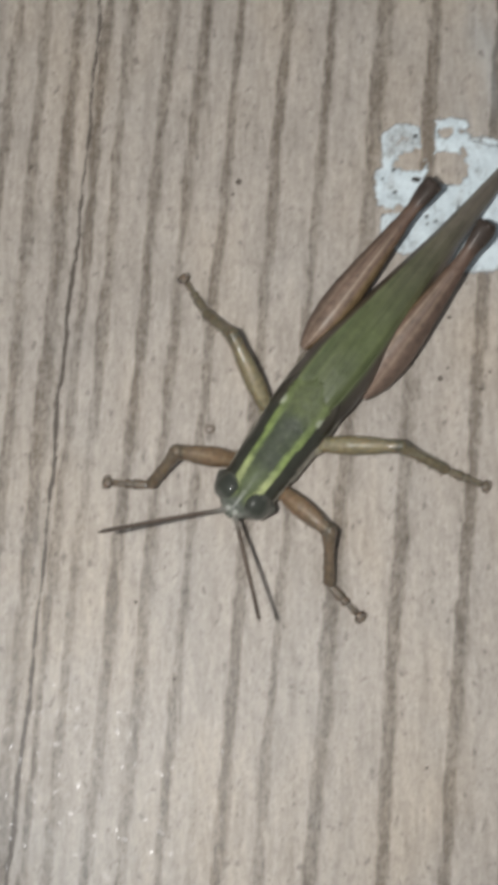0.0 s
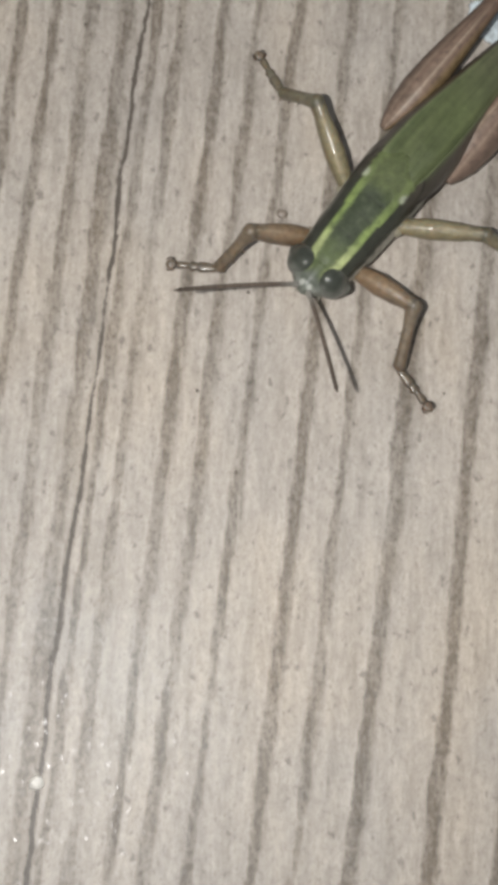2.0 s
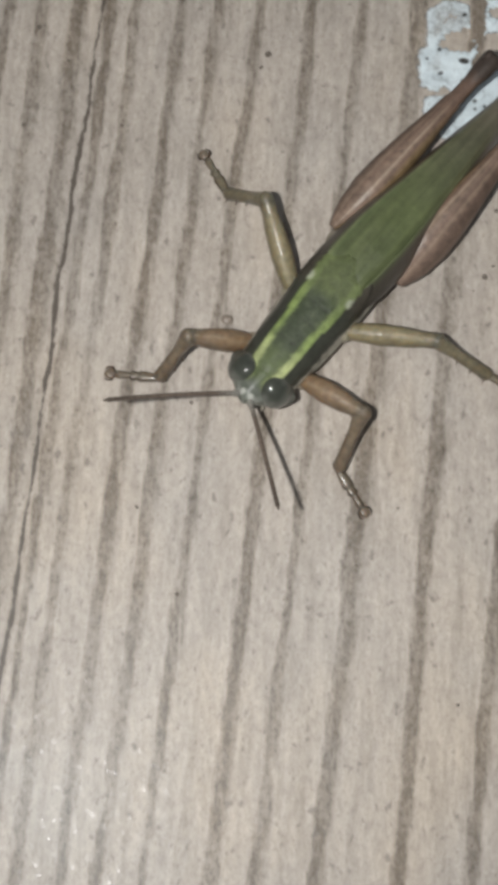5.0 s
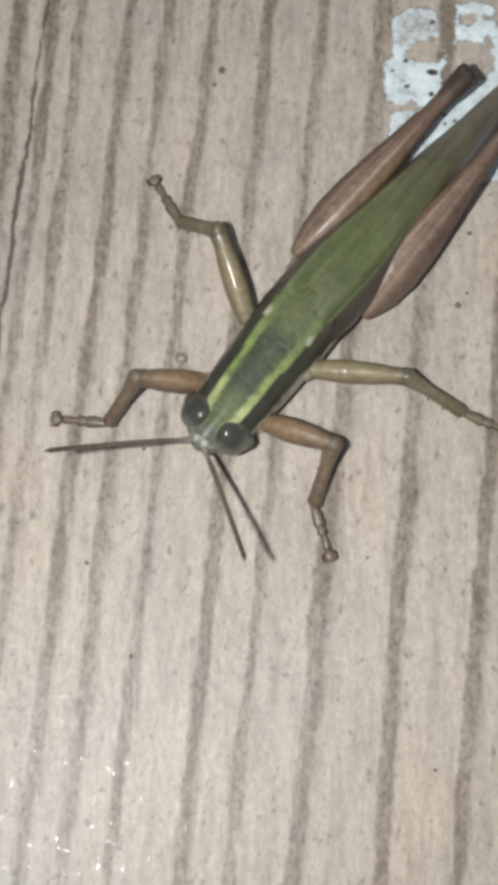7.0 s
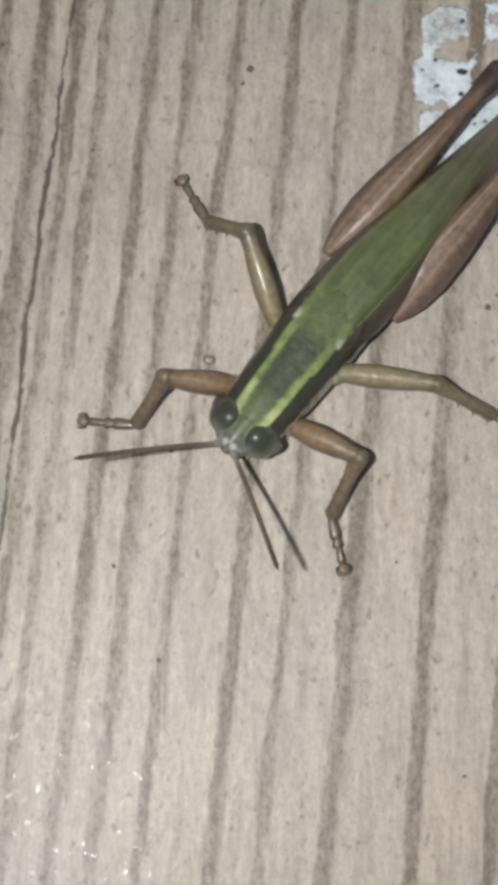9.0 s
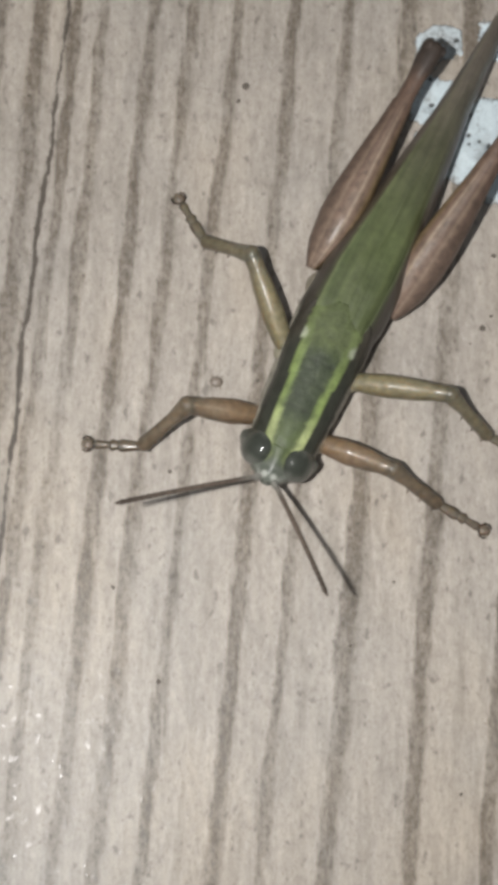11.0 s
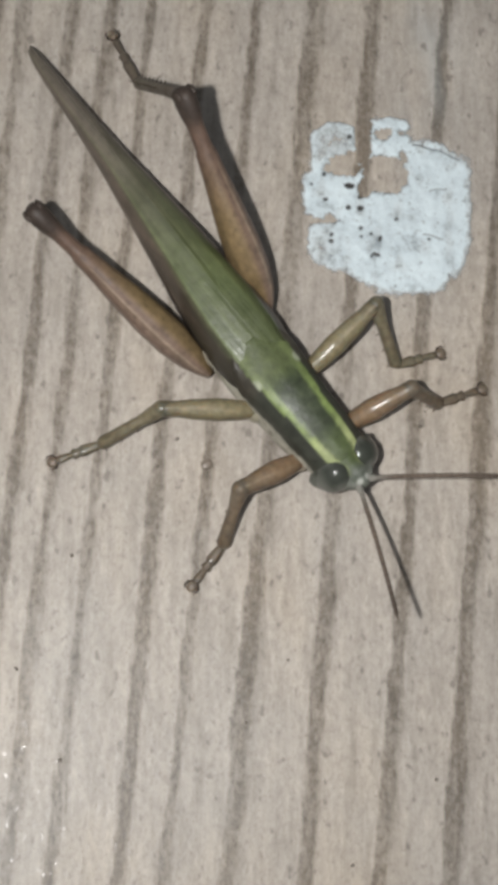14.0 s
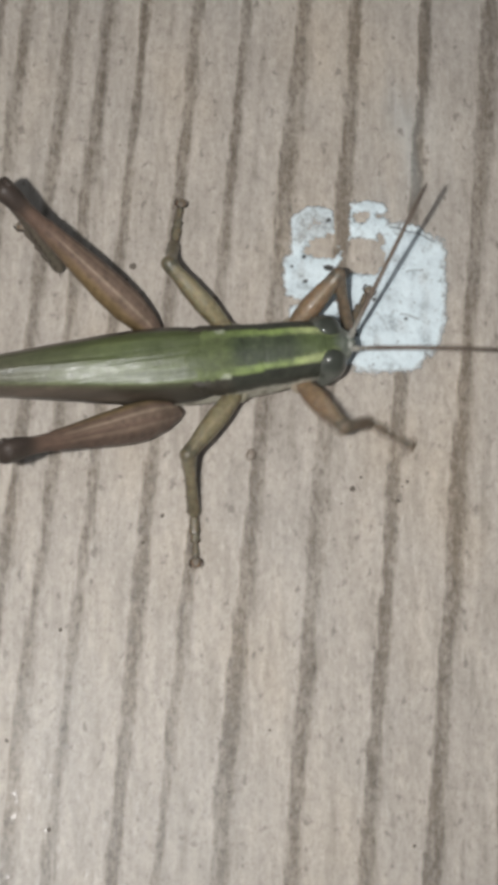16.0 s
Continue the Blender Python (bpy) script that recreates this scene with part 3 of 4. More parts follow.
def head_paint(x, y, z, w1, zt, zm):
    a = abs(y) / w1
    wob = 0.15 * noise.noise((x * 2.7, y * 3, 5))
    front = smooth_step(-0.15, 0.6, x + wob)
    if z > zt - 0.40 and a < 1.15:
        crown = lerp(lerp(GREEN, DARK_GREEN, 0.35), YELLOW, 0.9 * smooth_step(0.55, 0.80, a + wob) * smooth_step(1.12, 0.98, a))
        col = lerp(crown, (0.092, 0.104, 0.084), front)
    else:
        col = lerp(lerp(GREY, BLACK, 0.8 * smooth_step(3.3, 3.8, z)), (0.115, 0.122, 0.104), front)
    col = lerp(col, (0.50, 0.51, 0.47), 0.85 * smooth_step(0.24, 0.10, math.hypot(x - 1.05, abs(y) - 0.26)))  # wet glints beside the feelers, painted on as pale spots
    col = lerp(col, (0.27, 0.275, 0.25), 0.55 * max(0, noise.noise((x * 2.6, y * 2.6, z * 2))) * front)
    return lerp(col, PALE, 0.6 * smooth_step(3.0, 2.0, z))


def thorax_paint(x, y, z, w1, zt, zm):
    wob = 0.25 * noise.noise((x * 1.1, y, z)) + 0.15 * noise.noise((x * 4, y * 3, z * 3))
    pale = lerp(PALE, (0.10, 0.085, 0.06), min(1, 1.5 * max(0, noise.noise((x * 2.2, y * 2, z * 2 + 4)))))
    return lerp(lerp(BLACK, (0.10, 0.075, 0.045), 0.3), pale, smooth_step(3.5 + 1.2 * wob, 3.1 + 1.2 * wob, z))


def abdomen_paint(x, y, z, w1, zt, zm):
    band = 0.5 + 0.5 * math.sin(x * 2 * math.pi / 1.7)
    return lerp((0.22, 0.17, 0.075), (0.12, 0.095, 0.045), 0.5 * band)


head = shell("head", [(1.45, 0.14, 0.22, 4.16, 3.95, 3.5), (1.3, 0.30, 0.46, 4.40, 3.9, 3.1), (1.0, 0.44, 0.85, 4.60, 3.6, 2.4), (0.5, 0.54, 1.50, 4.74, 3.3, 1.7), (0.0, 0.70, 1.98, 4.82, 3.0, 1.15),
                      (-0.4, 0.88, 2.18, 4.88, 2.9, 1.05), (-0.8, 0.98, 2.20, 4.90, 2.9, 1.2), (-1.1, 1.0, 1.8, 4.8, 2.9, 1.5)], head_paint, SKIN, grasshopper, 30, 48, "grey-green head with a sloping face")


def eye(side):
    dark, rim = (0.034, 0.038, 0.030), (0.122, 0.127, 0.112)
    v, f, c = blob((0, 0, 0), (1.0, 0.86, 1.12), dark, 32, 20)
    c = [lerp(dark, rim, min(1, max(smooth_step(0.5, -0.4, p[2]), 0.9 * smooth_step(0.40, 0.95, abs(p[0]) + 0.15 * noise.noise((p[0] * 3, p[1] * 3, p[2] * 3)))))) for p in v]
    m = pose(0, 0, 0, side * 33, 8, side * 5)
    v = [tuple(m @ Vector(p) + Vector((-0.22, side * 1.06, 3.55 * LOW))) for p in v]
    tagged(link_mesh("eye", v, f, EYE, head, c), "large glossy dark olive compound eye")


for side in (1, -1):
    eye(side)
    for k, (dx, dy) in enumerate(((0.35, 0.35), (0.1, 0.75))):
        v, f, c = limb([(0, 0.11, 0.11, 0), (0.5, 0.13, 0.13, 0), (1.0, 0.08, 0.08, 0)], lambda s, a: PALE, 8, 8)
        m = pose(dx, side * dy, 1.6 * LOW, 0, 62, side * 20)
        link_mesh("palp", [tuple(m @ Vector(p)) for p in v], f, SKIN, head, c)

shell("pronotum", [(-0.45, 0.84, 1.70, 4.89, 3.2, 1.7), (-0.9, 0.98, 1.84, 5.0, 3.1, 1.6), (-2.4, 1.14, 1.94, 5.14, 3.1, 1.6), (-4.2, 1.20, 2.0, 5.20, 3.1, 1.7), (-5.8, 1.36, 2.12, 5.28, 3.2, 1.9),
                   (-6.9, 1.47, 2.16, 5.33, 3.5, 2.4), (-7.5, 1.49, 2.10, 5.36, 3.9, 2.9), (-8.1, 1.42, 1.9, 5.37, 4.4, 3.6), (-8.7, 1.15, 1.45, 5.36, 4.7, 4.4)], pronotum_paint, SADDLE, grasshopper, 90, 72, "green saddle with yellow edge lines and black sides", grooves=(-2.7, -4.1, -5.3))
shell("thorax", [(-0.9, 0.8, 1.5, 4.4, 2.4, 1.15), (-3.0, 1.0, 2.1, 4.6, 2.2, 1.0), (-6.0, 1.1, 2.3, 4.8, 2.2, 1.0), (-8.6, 1.1, 2.3, 4.7, 2.3, 1.1), (-10.8, 0.9, 2.0, 4.4, 2.5, 1.3)], thorax_paint, SKIN, grasshopper, 30, 44, "pale underside of the chest")
shell("abdomen", [(-9.6, 0.8, 1.6, 4.5, 2.9, 1.3), (-14.0, 0.7, 1.3, 4.4, 2.7, 1.2), (-19.0, 0.5, 0.9, 3.9, 2.5, 1.3), (-23.0, 0.25, 0.4, 3.3, 2.4, 1.8)], abdomen_paint, SKIN, grasshopper, 40, 36, "banded ochre abdomen under the wings", bow=0.07)


def forewing(side):
    """A long folded wing cover: flat green back field, dark side field hanging down."""
    st = [(-6.9, 1.34, 0.55, 5.14, 1.4), (-7.7, 1.44, 0.66, 5.26, 2.0), (-8.7, 1.53, 0.72, 5.32, 2.3), (-11.0, 1.54, 0.70, 5.34, 2.4), (-13.0, 1.40, 0.64, 5.24, 2.2), (-15.3, 1.18, 0.56, 5.04, 1.9), (-18.6, 0.88, 0.44, 4.58, 1.6),
          (-22.0, 0.58, 0.32, 4.02, 1.2), (-25.4, 0.42, 0.20, 3.40, 0.8), (-28.5, 0.33, 0.10, 2.78, 0.55), (-29.9, 0.26, 0.05, 2.50, 0.35), (-30.5, 0.10, 0.03, 2.38, 0.22)]
    steps, rings, colours = 70, [], []
    lift = 0.045 if side < 0 else 0.0
    for i in range(steps + 1):
        x = -6.9 + (-30.5 + 6.9) * i / steps
        bow = 0.07 * (-7.0 - x)  # both wings and the abdomen are bowed to its left
        w, out, zt, drop = (at(st, x, k) for k in range(1, 5))
        line = [(-0.96 * w if side < 0 else 0.01, -0.255 if side < 0 else -0.01), (-0.6 * w if side < 0 else 0.02, -0.10 if side < 0 else -0.01), (-0.3 * w if side < 0 else 0.06, -0.03)] + [(w * q, -0.12 * q - 0.17 * q * q) for q in (0.2, 0.4, 0.58, 0.74, 0.88)] + [(w * 0.97, -0.29), (w + 0.05, -0.40)]
        line += [(w + 0.05 + out * math.sin(q * math.pi / 2), -0.40 - drop * q) for q in (0.2, 0.45, 0.7, 1.0)]
        keel = smooth_step(-9.0, -15.0, x)

        def roof(y):  # towards the tip the two wings stand like a roof
            q = min(abs(y) / w, 1)
            return keel * (0.5 * q - 0.27 * q * q)

        ring = []
        for y, dz in line:
            fold = 0.012 * math.sin(y / max(w, 0.1) * 11) + 0.015 * noise.noise((x * 0.5, y * 2, side))
            ring.append((x, side * y + bow, LOW * (zt + dz + lift + fold - roof(y))))
        for y, dz in reversed(line):
            ring.append((x, side * (y - 0.05 if dz < -0.35 else y) + bow, LOW * (zt + dz + lift - 0.05 - roof(y))))
        for k in range(2):
            for y, dz in (line if k == 0 else line[::-1]):
                s = smooth_step(-12.0, -26.0, x)
                top = lerp(WING_GREEN, WING_TIP, s)
                shade = 1 + 0.22 * noise.noise((x * 0.35, side * y * 2.2, 2.0)) + 0.10 * math.sin(side * y * 13 + 0.25 * x)
                top = tuple(q * shade for q in top)
                rim = smooth_step(0.84, 0.95, y / w) * (1 - 0.6 * s)
                top = lerp(top, (0.20, 0.24, 0.12), rim * 0.45)
                flank = lerp(WING_SIDE, (0.088, 0.066, 0.050), smooth_step(-8.5, -15.0, x) * (0.75 + 0.4 * math.sin(dz * 16)))
                colours.append(lerp(top, lerp(flank, WING_TIP, 0.6 * s), smooth_step(-0.33, -0.44, dz)))
        rings.append(ring)
    verts, faces = loft(rings)
    tagged(link_mesh("forewing", verts, faces, WING, grasshopper, colours), "long green wing cover fading to brown at its tip")


forewing(1)
forewing(-1)

# ---- legs ----
BONES = {"front": (4.2, 3.9, 2.9), "mid": (5.5, 4.3, 2.9), "hind": (13.0, 9.0, 4.0)}
HIPS = {"front": (-2.0, 1.6, 1.85), "mid": (-5.6, 1.7, 1.95), "hind": (-9.9, 2.55, 1.3)}
TONES = {"front": ((0.200, 0.136, 0.083), (0.155, 0.120, 0.084)), "mid": ((0.208, 0.180, 0.108), (0.172, 0.150, 0.099)), "hind": ((0.186, 0.130, 0.101), (0.118, 0.097, 0.077))}


def femur(kind):
    length = BONES[kind][0]
    a, b = TONES[kind]
    if kind == "hind":
        cream, ochre, knee = (0.34, 0.27, 0.20), (0.172, 0.120, 0.060), (0.042, 0.031, 0.025)

        def paint(s, ang):
            up, out = math.sin(ang), -math.cos(ang)
            base = lerp(a, (0.134, 0.087, 0.066), smooth_step(0.0, 0.8, s))
            base = lerp(base, ochre, smooth_step(0.08, -0.40, out) * smooth_step(0.80, 0.40, s))
            bars = 0.14 * smooth_step(0.2, 0.9, math.sin(s * 105 + 5.0 * abs(up - 0.45))) * smooth_step(0.8, 0.5, s) * smooth_step(0.1, 0.35, out)
            bars += 0.22 * smooth_step(0.3, 0.9, math.sin(out * 26 + 2.0 * s)) * smooth_step(0.95, 0.6, s)  # fine ribs along the thigh
            col = lerp(base, (base[0] * 0.5, base[1] * 0.5, base[2] * 0.5), bars)
            ridge = max(max(0, 1 - abs(out - 0.30) * 11), 0.6 * max(0, 1 - abs(out - 0.50) * 16), 0.45 * max(0, 1 - abs(out - 0.86) * 14)) * (0.85 if up > 0 else 0.2) * smooth_step(0.80, 0.55, s)
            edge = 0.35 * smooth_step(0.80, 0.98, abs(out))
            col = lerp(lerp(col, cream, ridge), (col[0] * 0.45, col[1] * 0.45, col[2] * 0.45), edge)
            return lerp(col, knee, smooth_step(0.80, 0.90, s))

        st = [(-0.35, 0.22, 0.30, 0), (0.3, 0.44, 0.72, 0), (1.2, 0.67, 1.10, 0), (2.8, 0.85, 1.36, 0), (4.5, 0.84, 1.28, 0), (6.5, 0.72, 1.0, 0), (8.5, 0.55, 0.74, 0), (10.5, 0.43, 0.55, 0),
              (11.5, 0.42, 0.54, 0), (12.2, 0.52, 0.68, 0), (12.8, 0.58, 0.76, 0), (13.35, 0.56, 0.74, -0.03), (13.65, 0.44, 0.60, -0.06), (13.75, 0.2, 0.3, -0.1)]
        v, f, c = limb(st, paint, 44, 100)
        v = [(p[0], p[1] * (1 + 0.10 * max(0, 1 - 6 * abs(abs(math.cos(2 * math.pi * (k % 44) / 44)) - 0.30))), p[2]) for k, p in enumerate(v)]
        for sgn in (1, -1):
            v, f, c = join((v, f, c), blob((13.35, sgn * 0.42, 0.08), (0.42, 0.2, 0.5), knee, 10, 8))
        v = [(p[0] * length / 13.3, p[1] * (1.2 if p[0] < 10 else 1.05), p[2]) for p in v]
    else:
        r = 0.67 if kind == "front" else 0.64

        def paint(s, ang):
            blotch = noise.noise((s * 5, math.cos(ang) * 1.5, 3 if kind == "front" else 7))
            col = lerp(a, b, smooth_step(0.45, 1.0, s + 0.3 * blotch))
            # shading of the rounded flanks, put into the thigh's colour
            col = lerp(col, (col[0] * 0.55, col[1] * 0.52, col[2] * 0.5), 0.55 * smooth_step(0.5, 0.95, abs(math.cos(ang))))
            col = lerp(col, (0.04, 0.03, 0.022), 0.6 * smooth_step(0.86, 0.97, s))
            # a glossy highlight painted along the upper face as a pale streak
            streak = max(0, 1 - abs(math.cos(ang) + 0.25 + 0.15 * math.sin(s * 6)) * 5) * (math.sin(ang) > 0) * smooth_step(0.25, 0.4, s) * (0.5 + 0.9 * max(0, noise.noise((s * 7, 1, 2))))
            return lerp(col, (0.33, 0.27, 0.19), 0.55 * streak)

        st = [(-0.9, 0.2, 0.25, 0), (-0.3, r * 0.55, r * 0.6, 0), (0.2, r * 0.68, r * 0.7, 0), (length * 0.2, r * 0.86, r * 0.9, 0), (length * 0.42, r, r * 1.1, 0), (length * 0.7, r * 0.88, r * 0.95, 0), (length * 0.86, r * 0.70, r * 0.78, 0), (length * 0.95, r * 0.74, r * 0.78, 0),
              (length + 0.12, r * 0.68, r * 0.70, 0), (length + 0.34, r * 0.40, r * 0.45, 0)]
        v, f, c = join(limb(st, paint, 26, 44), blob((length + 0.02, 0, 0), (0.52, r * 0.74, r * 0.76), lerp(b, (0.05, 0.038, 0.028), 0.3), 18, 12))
    return v, f, c


def tibia(kind):
    length = BONES[kind][1]
    a, b = TONES[kind]
    r = {"front": 0.41, "mid": 0.39, "hind": 0.36}[kind]
    dark = (b[0] * 0.68, b[1] * 0.66, b[2] * 0.64)
    grey = (0.15, 0.135, 0.10)

    def paint(s, ang):
        col = lerp(b, grey if kind == "hind" else dark, (smooth_step(0.2, 0.9, s) + 0.5 * noise.noise((s * 6, math.cos(ang), 5))) * 0.7)
        # the shin's sides are painted darker, as shading
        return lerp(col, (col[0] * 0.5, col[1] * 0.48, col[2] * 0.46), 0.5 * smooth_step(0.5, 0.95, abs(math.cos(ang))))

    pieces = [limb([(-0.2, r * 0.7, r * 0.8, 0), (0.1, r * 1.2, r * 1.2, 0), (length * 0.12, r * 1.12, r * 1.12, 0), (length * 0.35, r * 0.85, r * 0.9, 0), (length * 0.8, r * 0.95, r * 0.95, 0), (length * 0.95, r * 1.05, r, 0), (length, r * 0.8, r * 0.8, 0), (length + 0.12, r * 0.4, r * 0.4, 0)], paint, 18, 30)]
    count, size = (7, 0.34) if kind == "hind" else (3, 0.2)
    for k in range(count):
        x = length * (0.45 + 0.52 * k / (count - 1))
        for sgn in (1, -1):
            pieces.append(spike((x, sgn * r * 0.7, -r * 0.5 if kind != "hind" else r * 0.5), (x + size * 0.8, sgn * (r + size * 0.5), -r * 0.9 if kind != "hind" else r), 0.05, (0.05, 0.037, 0.027), 5))
    return join(*pieces)


def tarsus(kind):
    length = BONES[kind][2]
    a, b = TONES[kind]
    tone, claw = tuple(0.82 * q for q in lerp(b, (0.16, 0.13, 0.095), 0.35)), (0.040, 0.028, 0.020)
    cuts = [(0.0, 0.44), (0.40, 0.58), (0.55, 0.88)]
    pieces = []
    for k, (p, q) in enumerate(cuts):
        x0, x1 = p * length, q * length
        w = (0.31, 0.29, 0.22)[k]
        pieces.append(limb([(x0, w * 0.7, 0.14, 0), (x0 + 0.25 * (x1 - x0), w * 0.85, 0.17, 0), (x0 + 0.8 * (x1 - x0), w * 1.1, 0.19, -0.02), (x1, w * 0.75, 0.14, 0)],
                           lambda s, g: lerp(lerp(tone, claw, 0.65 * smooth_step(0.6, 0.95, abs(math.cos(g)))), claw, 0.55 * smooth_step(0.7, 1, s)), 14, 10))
        pieces.append(blob((x1 - 0.15, 0, -0.12), (0.2, w, 0.1), lerp(PALE, claw, 0.4), 8, 6))
    return join(*pieces)


def foot_tip(kind, side, parent):
    """The round pad and the two hooked claws at the end of a foot."""
    length, claw = BONES[kind][2], (0.040, 0.028, 0.020)
    v, f, c = blob((length * 0.98, 0, 0.0), (0.34, 0.31, 0.17), (0.17, 0.135, 0.10), 14, 8)
    link_mesh("pad", v, f, SHIN, parent, c)
    way = [(0.88, 0.10, 0.03), (0.92, 0.34, 0.05), (1.01, 0.41, 0.03), (1.09, 0.27, -0.10)]
    for sgn in (1, -1):
        hook = [spike((x0 * length, sgn * y0, z0), (x1 * length + (x1 - x0) * 0.25 * length, sgn * (y1 + 0.25 * (y1 - y0)), z1), r, claw)
                for (x0, y0, z0), (x1, y1, z1), r in zip(way, way[1:], (0.085, 0.075, 0.055))]
        v, f, c = join(*hook)
        link_mesh("claw", v, f, SHIN, parent, c)


limbs = {}
for kind in ("front", "mid", "hind"):
    for side in (1, -1):
        for bone, build in (("femur", femur), ("tibia", tibia), ("tarsus", tarsus)):
            v, f, c = build(kind)
            if side < 0:
                v, f = [(p[0], -p[1], p[2]) for p in v], [tuple(reversed(q)) for q in f]
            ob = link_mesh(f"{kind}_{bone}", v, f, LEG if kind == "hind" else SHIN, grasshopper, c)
            limbs[kind, side, bone] = ob
            if bone == "tarsus":
                foot_tip(kind, side, ob)
    for side in (1, -1):
        x, y, z = HIPS[kind]
        v, f, c = blob((x, side * (y + (0.05 if kind != "hind" else -0.75)), z + (0.15 if kind == "hind" else -0.1)), (0.75, 0.6, 0.8) if kind == "hind" else (0.62, 0.72, 0.6), lerp(PALE, (0.12, 0.09, 0.06), 0.6) if kind == "hind" else lerp(TONES[kind][0], PALE, 0.5), 14, 10)
        link_mesh("coxa", v, f, SKIN, grasshopper, c)


def feeler():
    tone, tip = (0.135, 0.105, 0.085), (0.075, 0.058, 0.047)
    length, joints = 10.4, 25
    rings, colours, n = [], [], 10
    for k in range(4 * joints + 1):
        q = k / (4 * joints)
        x = length * q
        r = 0.132 - 0.015 * q - 0.04 * (0.5 - 0.5 * math.cos(2 * math.pi * q)) * (q < 0.12) + 0.012 * math.cos(2 * math.pi * k / 4)
        if q < 0.05:
            r += 0.07
        r *= min(1, (1 - q) * 22 + 0.3)
        droop = -0.009 * x * x + 0.096 * x
        rings.append([(x, r * math.cos(2 * math.pi * j / n), r * math.sin(2 * math.pi * j / n) + droop) for j in range(n)])
        colours += [lerp(lerp((0.27, 0.265, 0.24), tone, min(1, q * 4.5)), tip, smooth_step(0.55, 1, q))] * n
    verts, faces = loft(rings)
    return verts, faces, colours


antennae = {side: link_mesh("antenna", *feeler()[:2], LEG, grasshopper, feeler()[2]) for side in (1, -1)}

# ---- a mite that creeps beside it ----
mite = tagged(new("mite"), "tiny brown mite creeping over the board", "mite")
v, f, c = blob((0, 0, 0.17), (0.36, 0.28, 0.15), (0, 0, 0), 12, 8)
link_mesh("body", v, f, MITE, mite)
for sgn in (1, -1):
    for k in range(3):
        v, f, c = spike((0.2 - 0.2 * k, sgn * 0.18, 0.14), (0.36 - 0.32 * k, sgn * 0.5, 0.0), 0.03, (0, 0, 0), 5)
        link_mesh("leg", v, f, MITE, mite)


# ---- what moves ----
def glide(rows, t):
    """The values at t of rows (t, ...), along a smooth curve that does not overshoot."""
    ts = [r[0] for r in rows]
    if t <= ts[0]:
        return list(rows[0][1:])
    if t >= ts[-1]:
        return list(rows[-1][1:])
    k = max(i for i in range(len(ts) - 1) if ts[i] <= t)

    def slope(i, c):
        if i <= 0 or i >= len(ts) - 1:
            return 0.0
        a = (rows[i][c] - rows[i - 1][c]) / (ts[i] - ts[i - 1])
        b = (rows[i + 1][c] - rows[i][c]) / (ts[i + 1] - ts[i])
        return 0.0 if a * b <= 0 else 2 * a * b / (a + b)

    h = ts[k + 1] - ts[k]
    s = (t - ts[k]) / h
    out = []
    for c in range(1, len(rows[0])):
        p, q = rows[k][c], rows[k + 1][c]
        out.append((2 * s**3 - 3 * s**2 + 1) * p + (s**3 - 2 * s**2 + s) * h * slope(k, c) + (3 * s**2 - 2 * s**3) * q + (s**3 - s**2) * h * slope(k + 1, c))
    return out


# Body: seconds, place of the eyes, heading.
BODY = [(0, 2.5, 13.27, -125.2), (1.5, 2.49, 13.29, -125.1), (2, 2.41, 13.72, -125.8), (2.5, 1.17, 14.07, -130.3), (3, 2.09, 13.85, -126.7), (5.5, 2.31, 13.83, -125.9), (9.2, 2.28, 13.79, -126.1), (10.2, 2.86, 13.74, -122.5), (11.3, 4.78, 13.42, -107.8),
        (11.5, 6.06, 13.32, -101.1), (12, 6.64, 13.31, -98.3), (12.5, 7.66, 13.85, -92.3), (12.7, 9.19, 14.86, -83.9), (13, 12.49, 16.87, -62.2), (13.5, 13.04, 17.67, -53.2), (14, 13.72, 18.03, -50.2),
        (14.5, 13.45, 18.6, -50.2), (14.7, 13.35, 19.2, -48.9), (15, 14.39, 23.67, -22.0), (15.2, 14.54, 24.85, -17.1), (15.5, 14.78, 25.44, -11.2), (15.8, 14.17, 27.49, 0.3), (16, 14.03, 29.65, 8.8)]
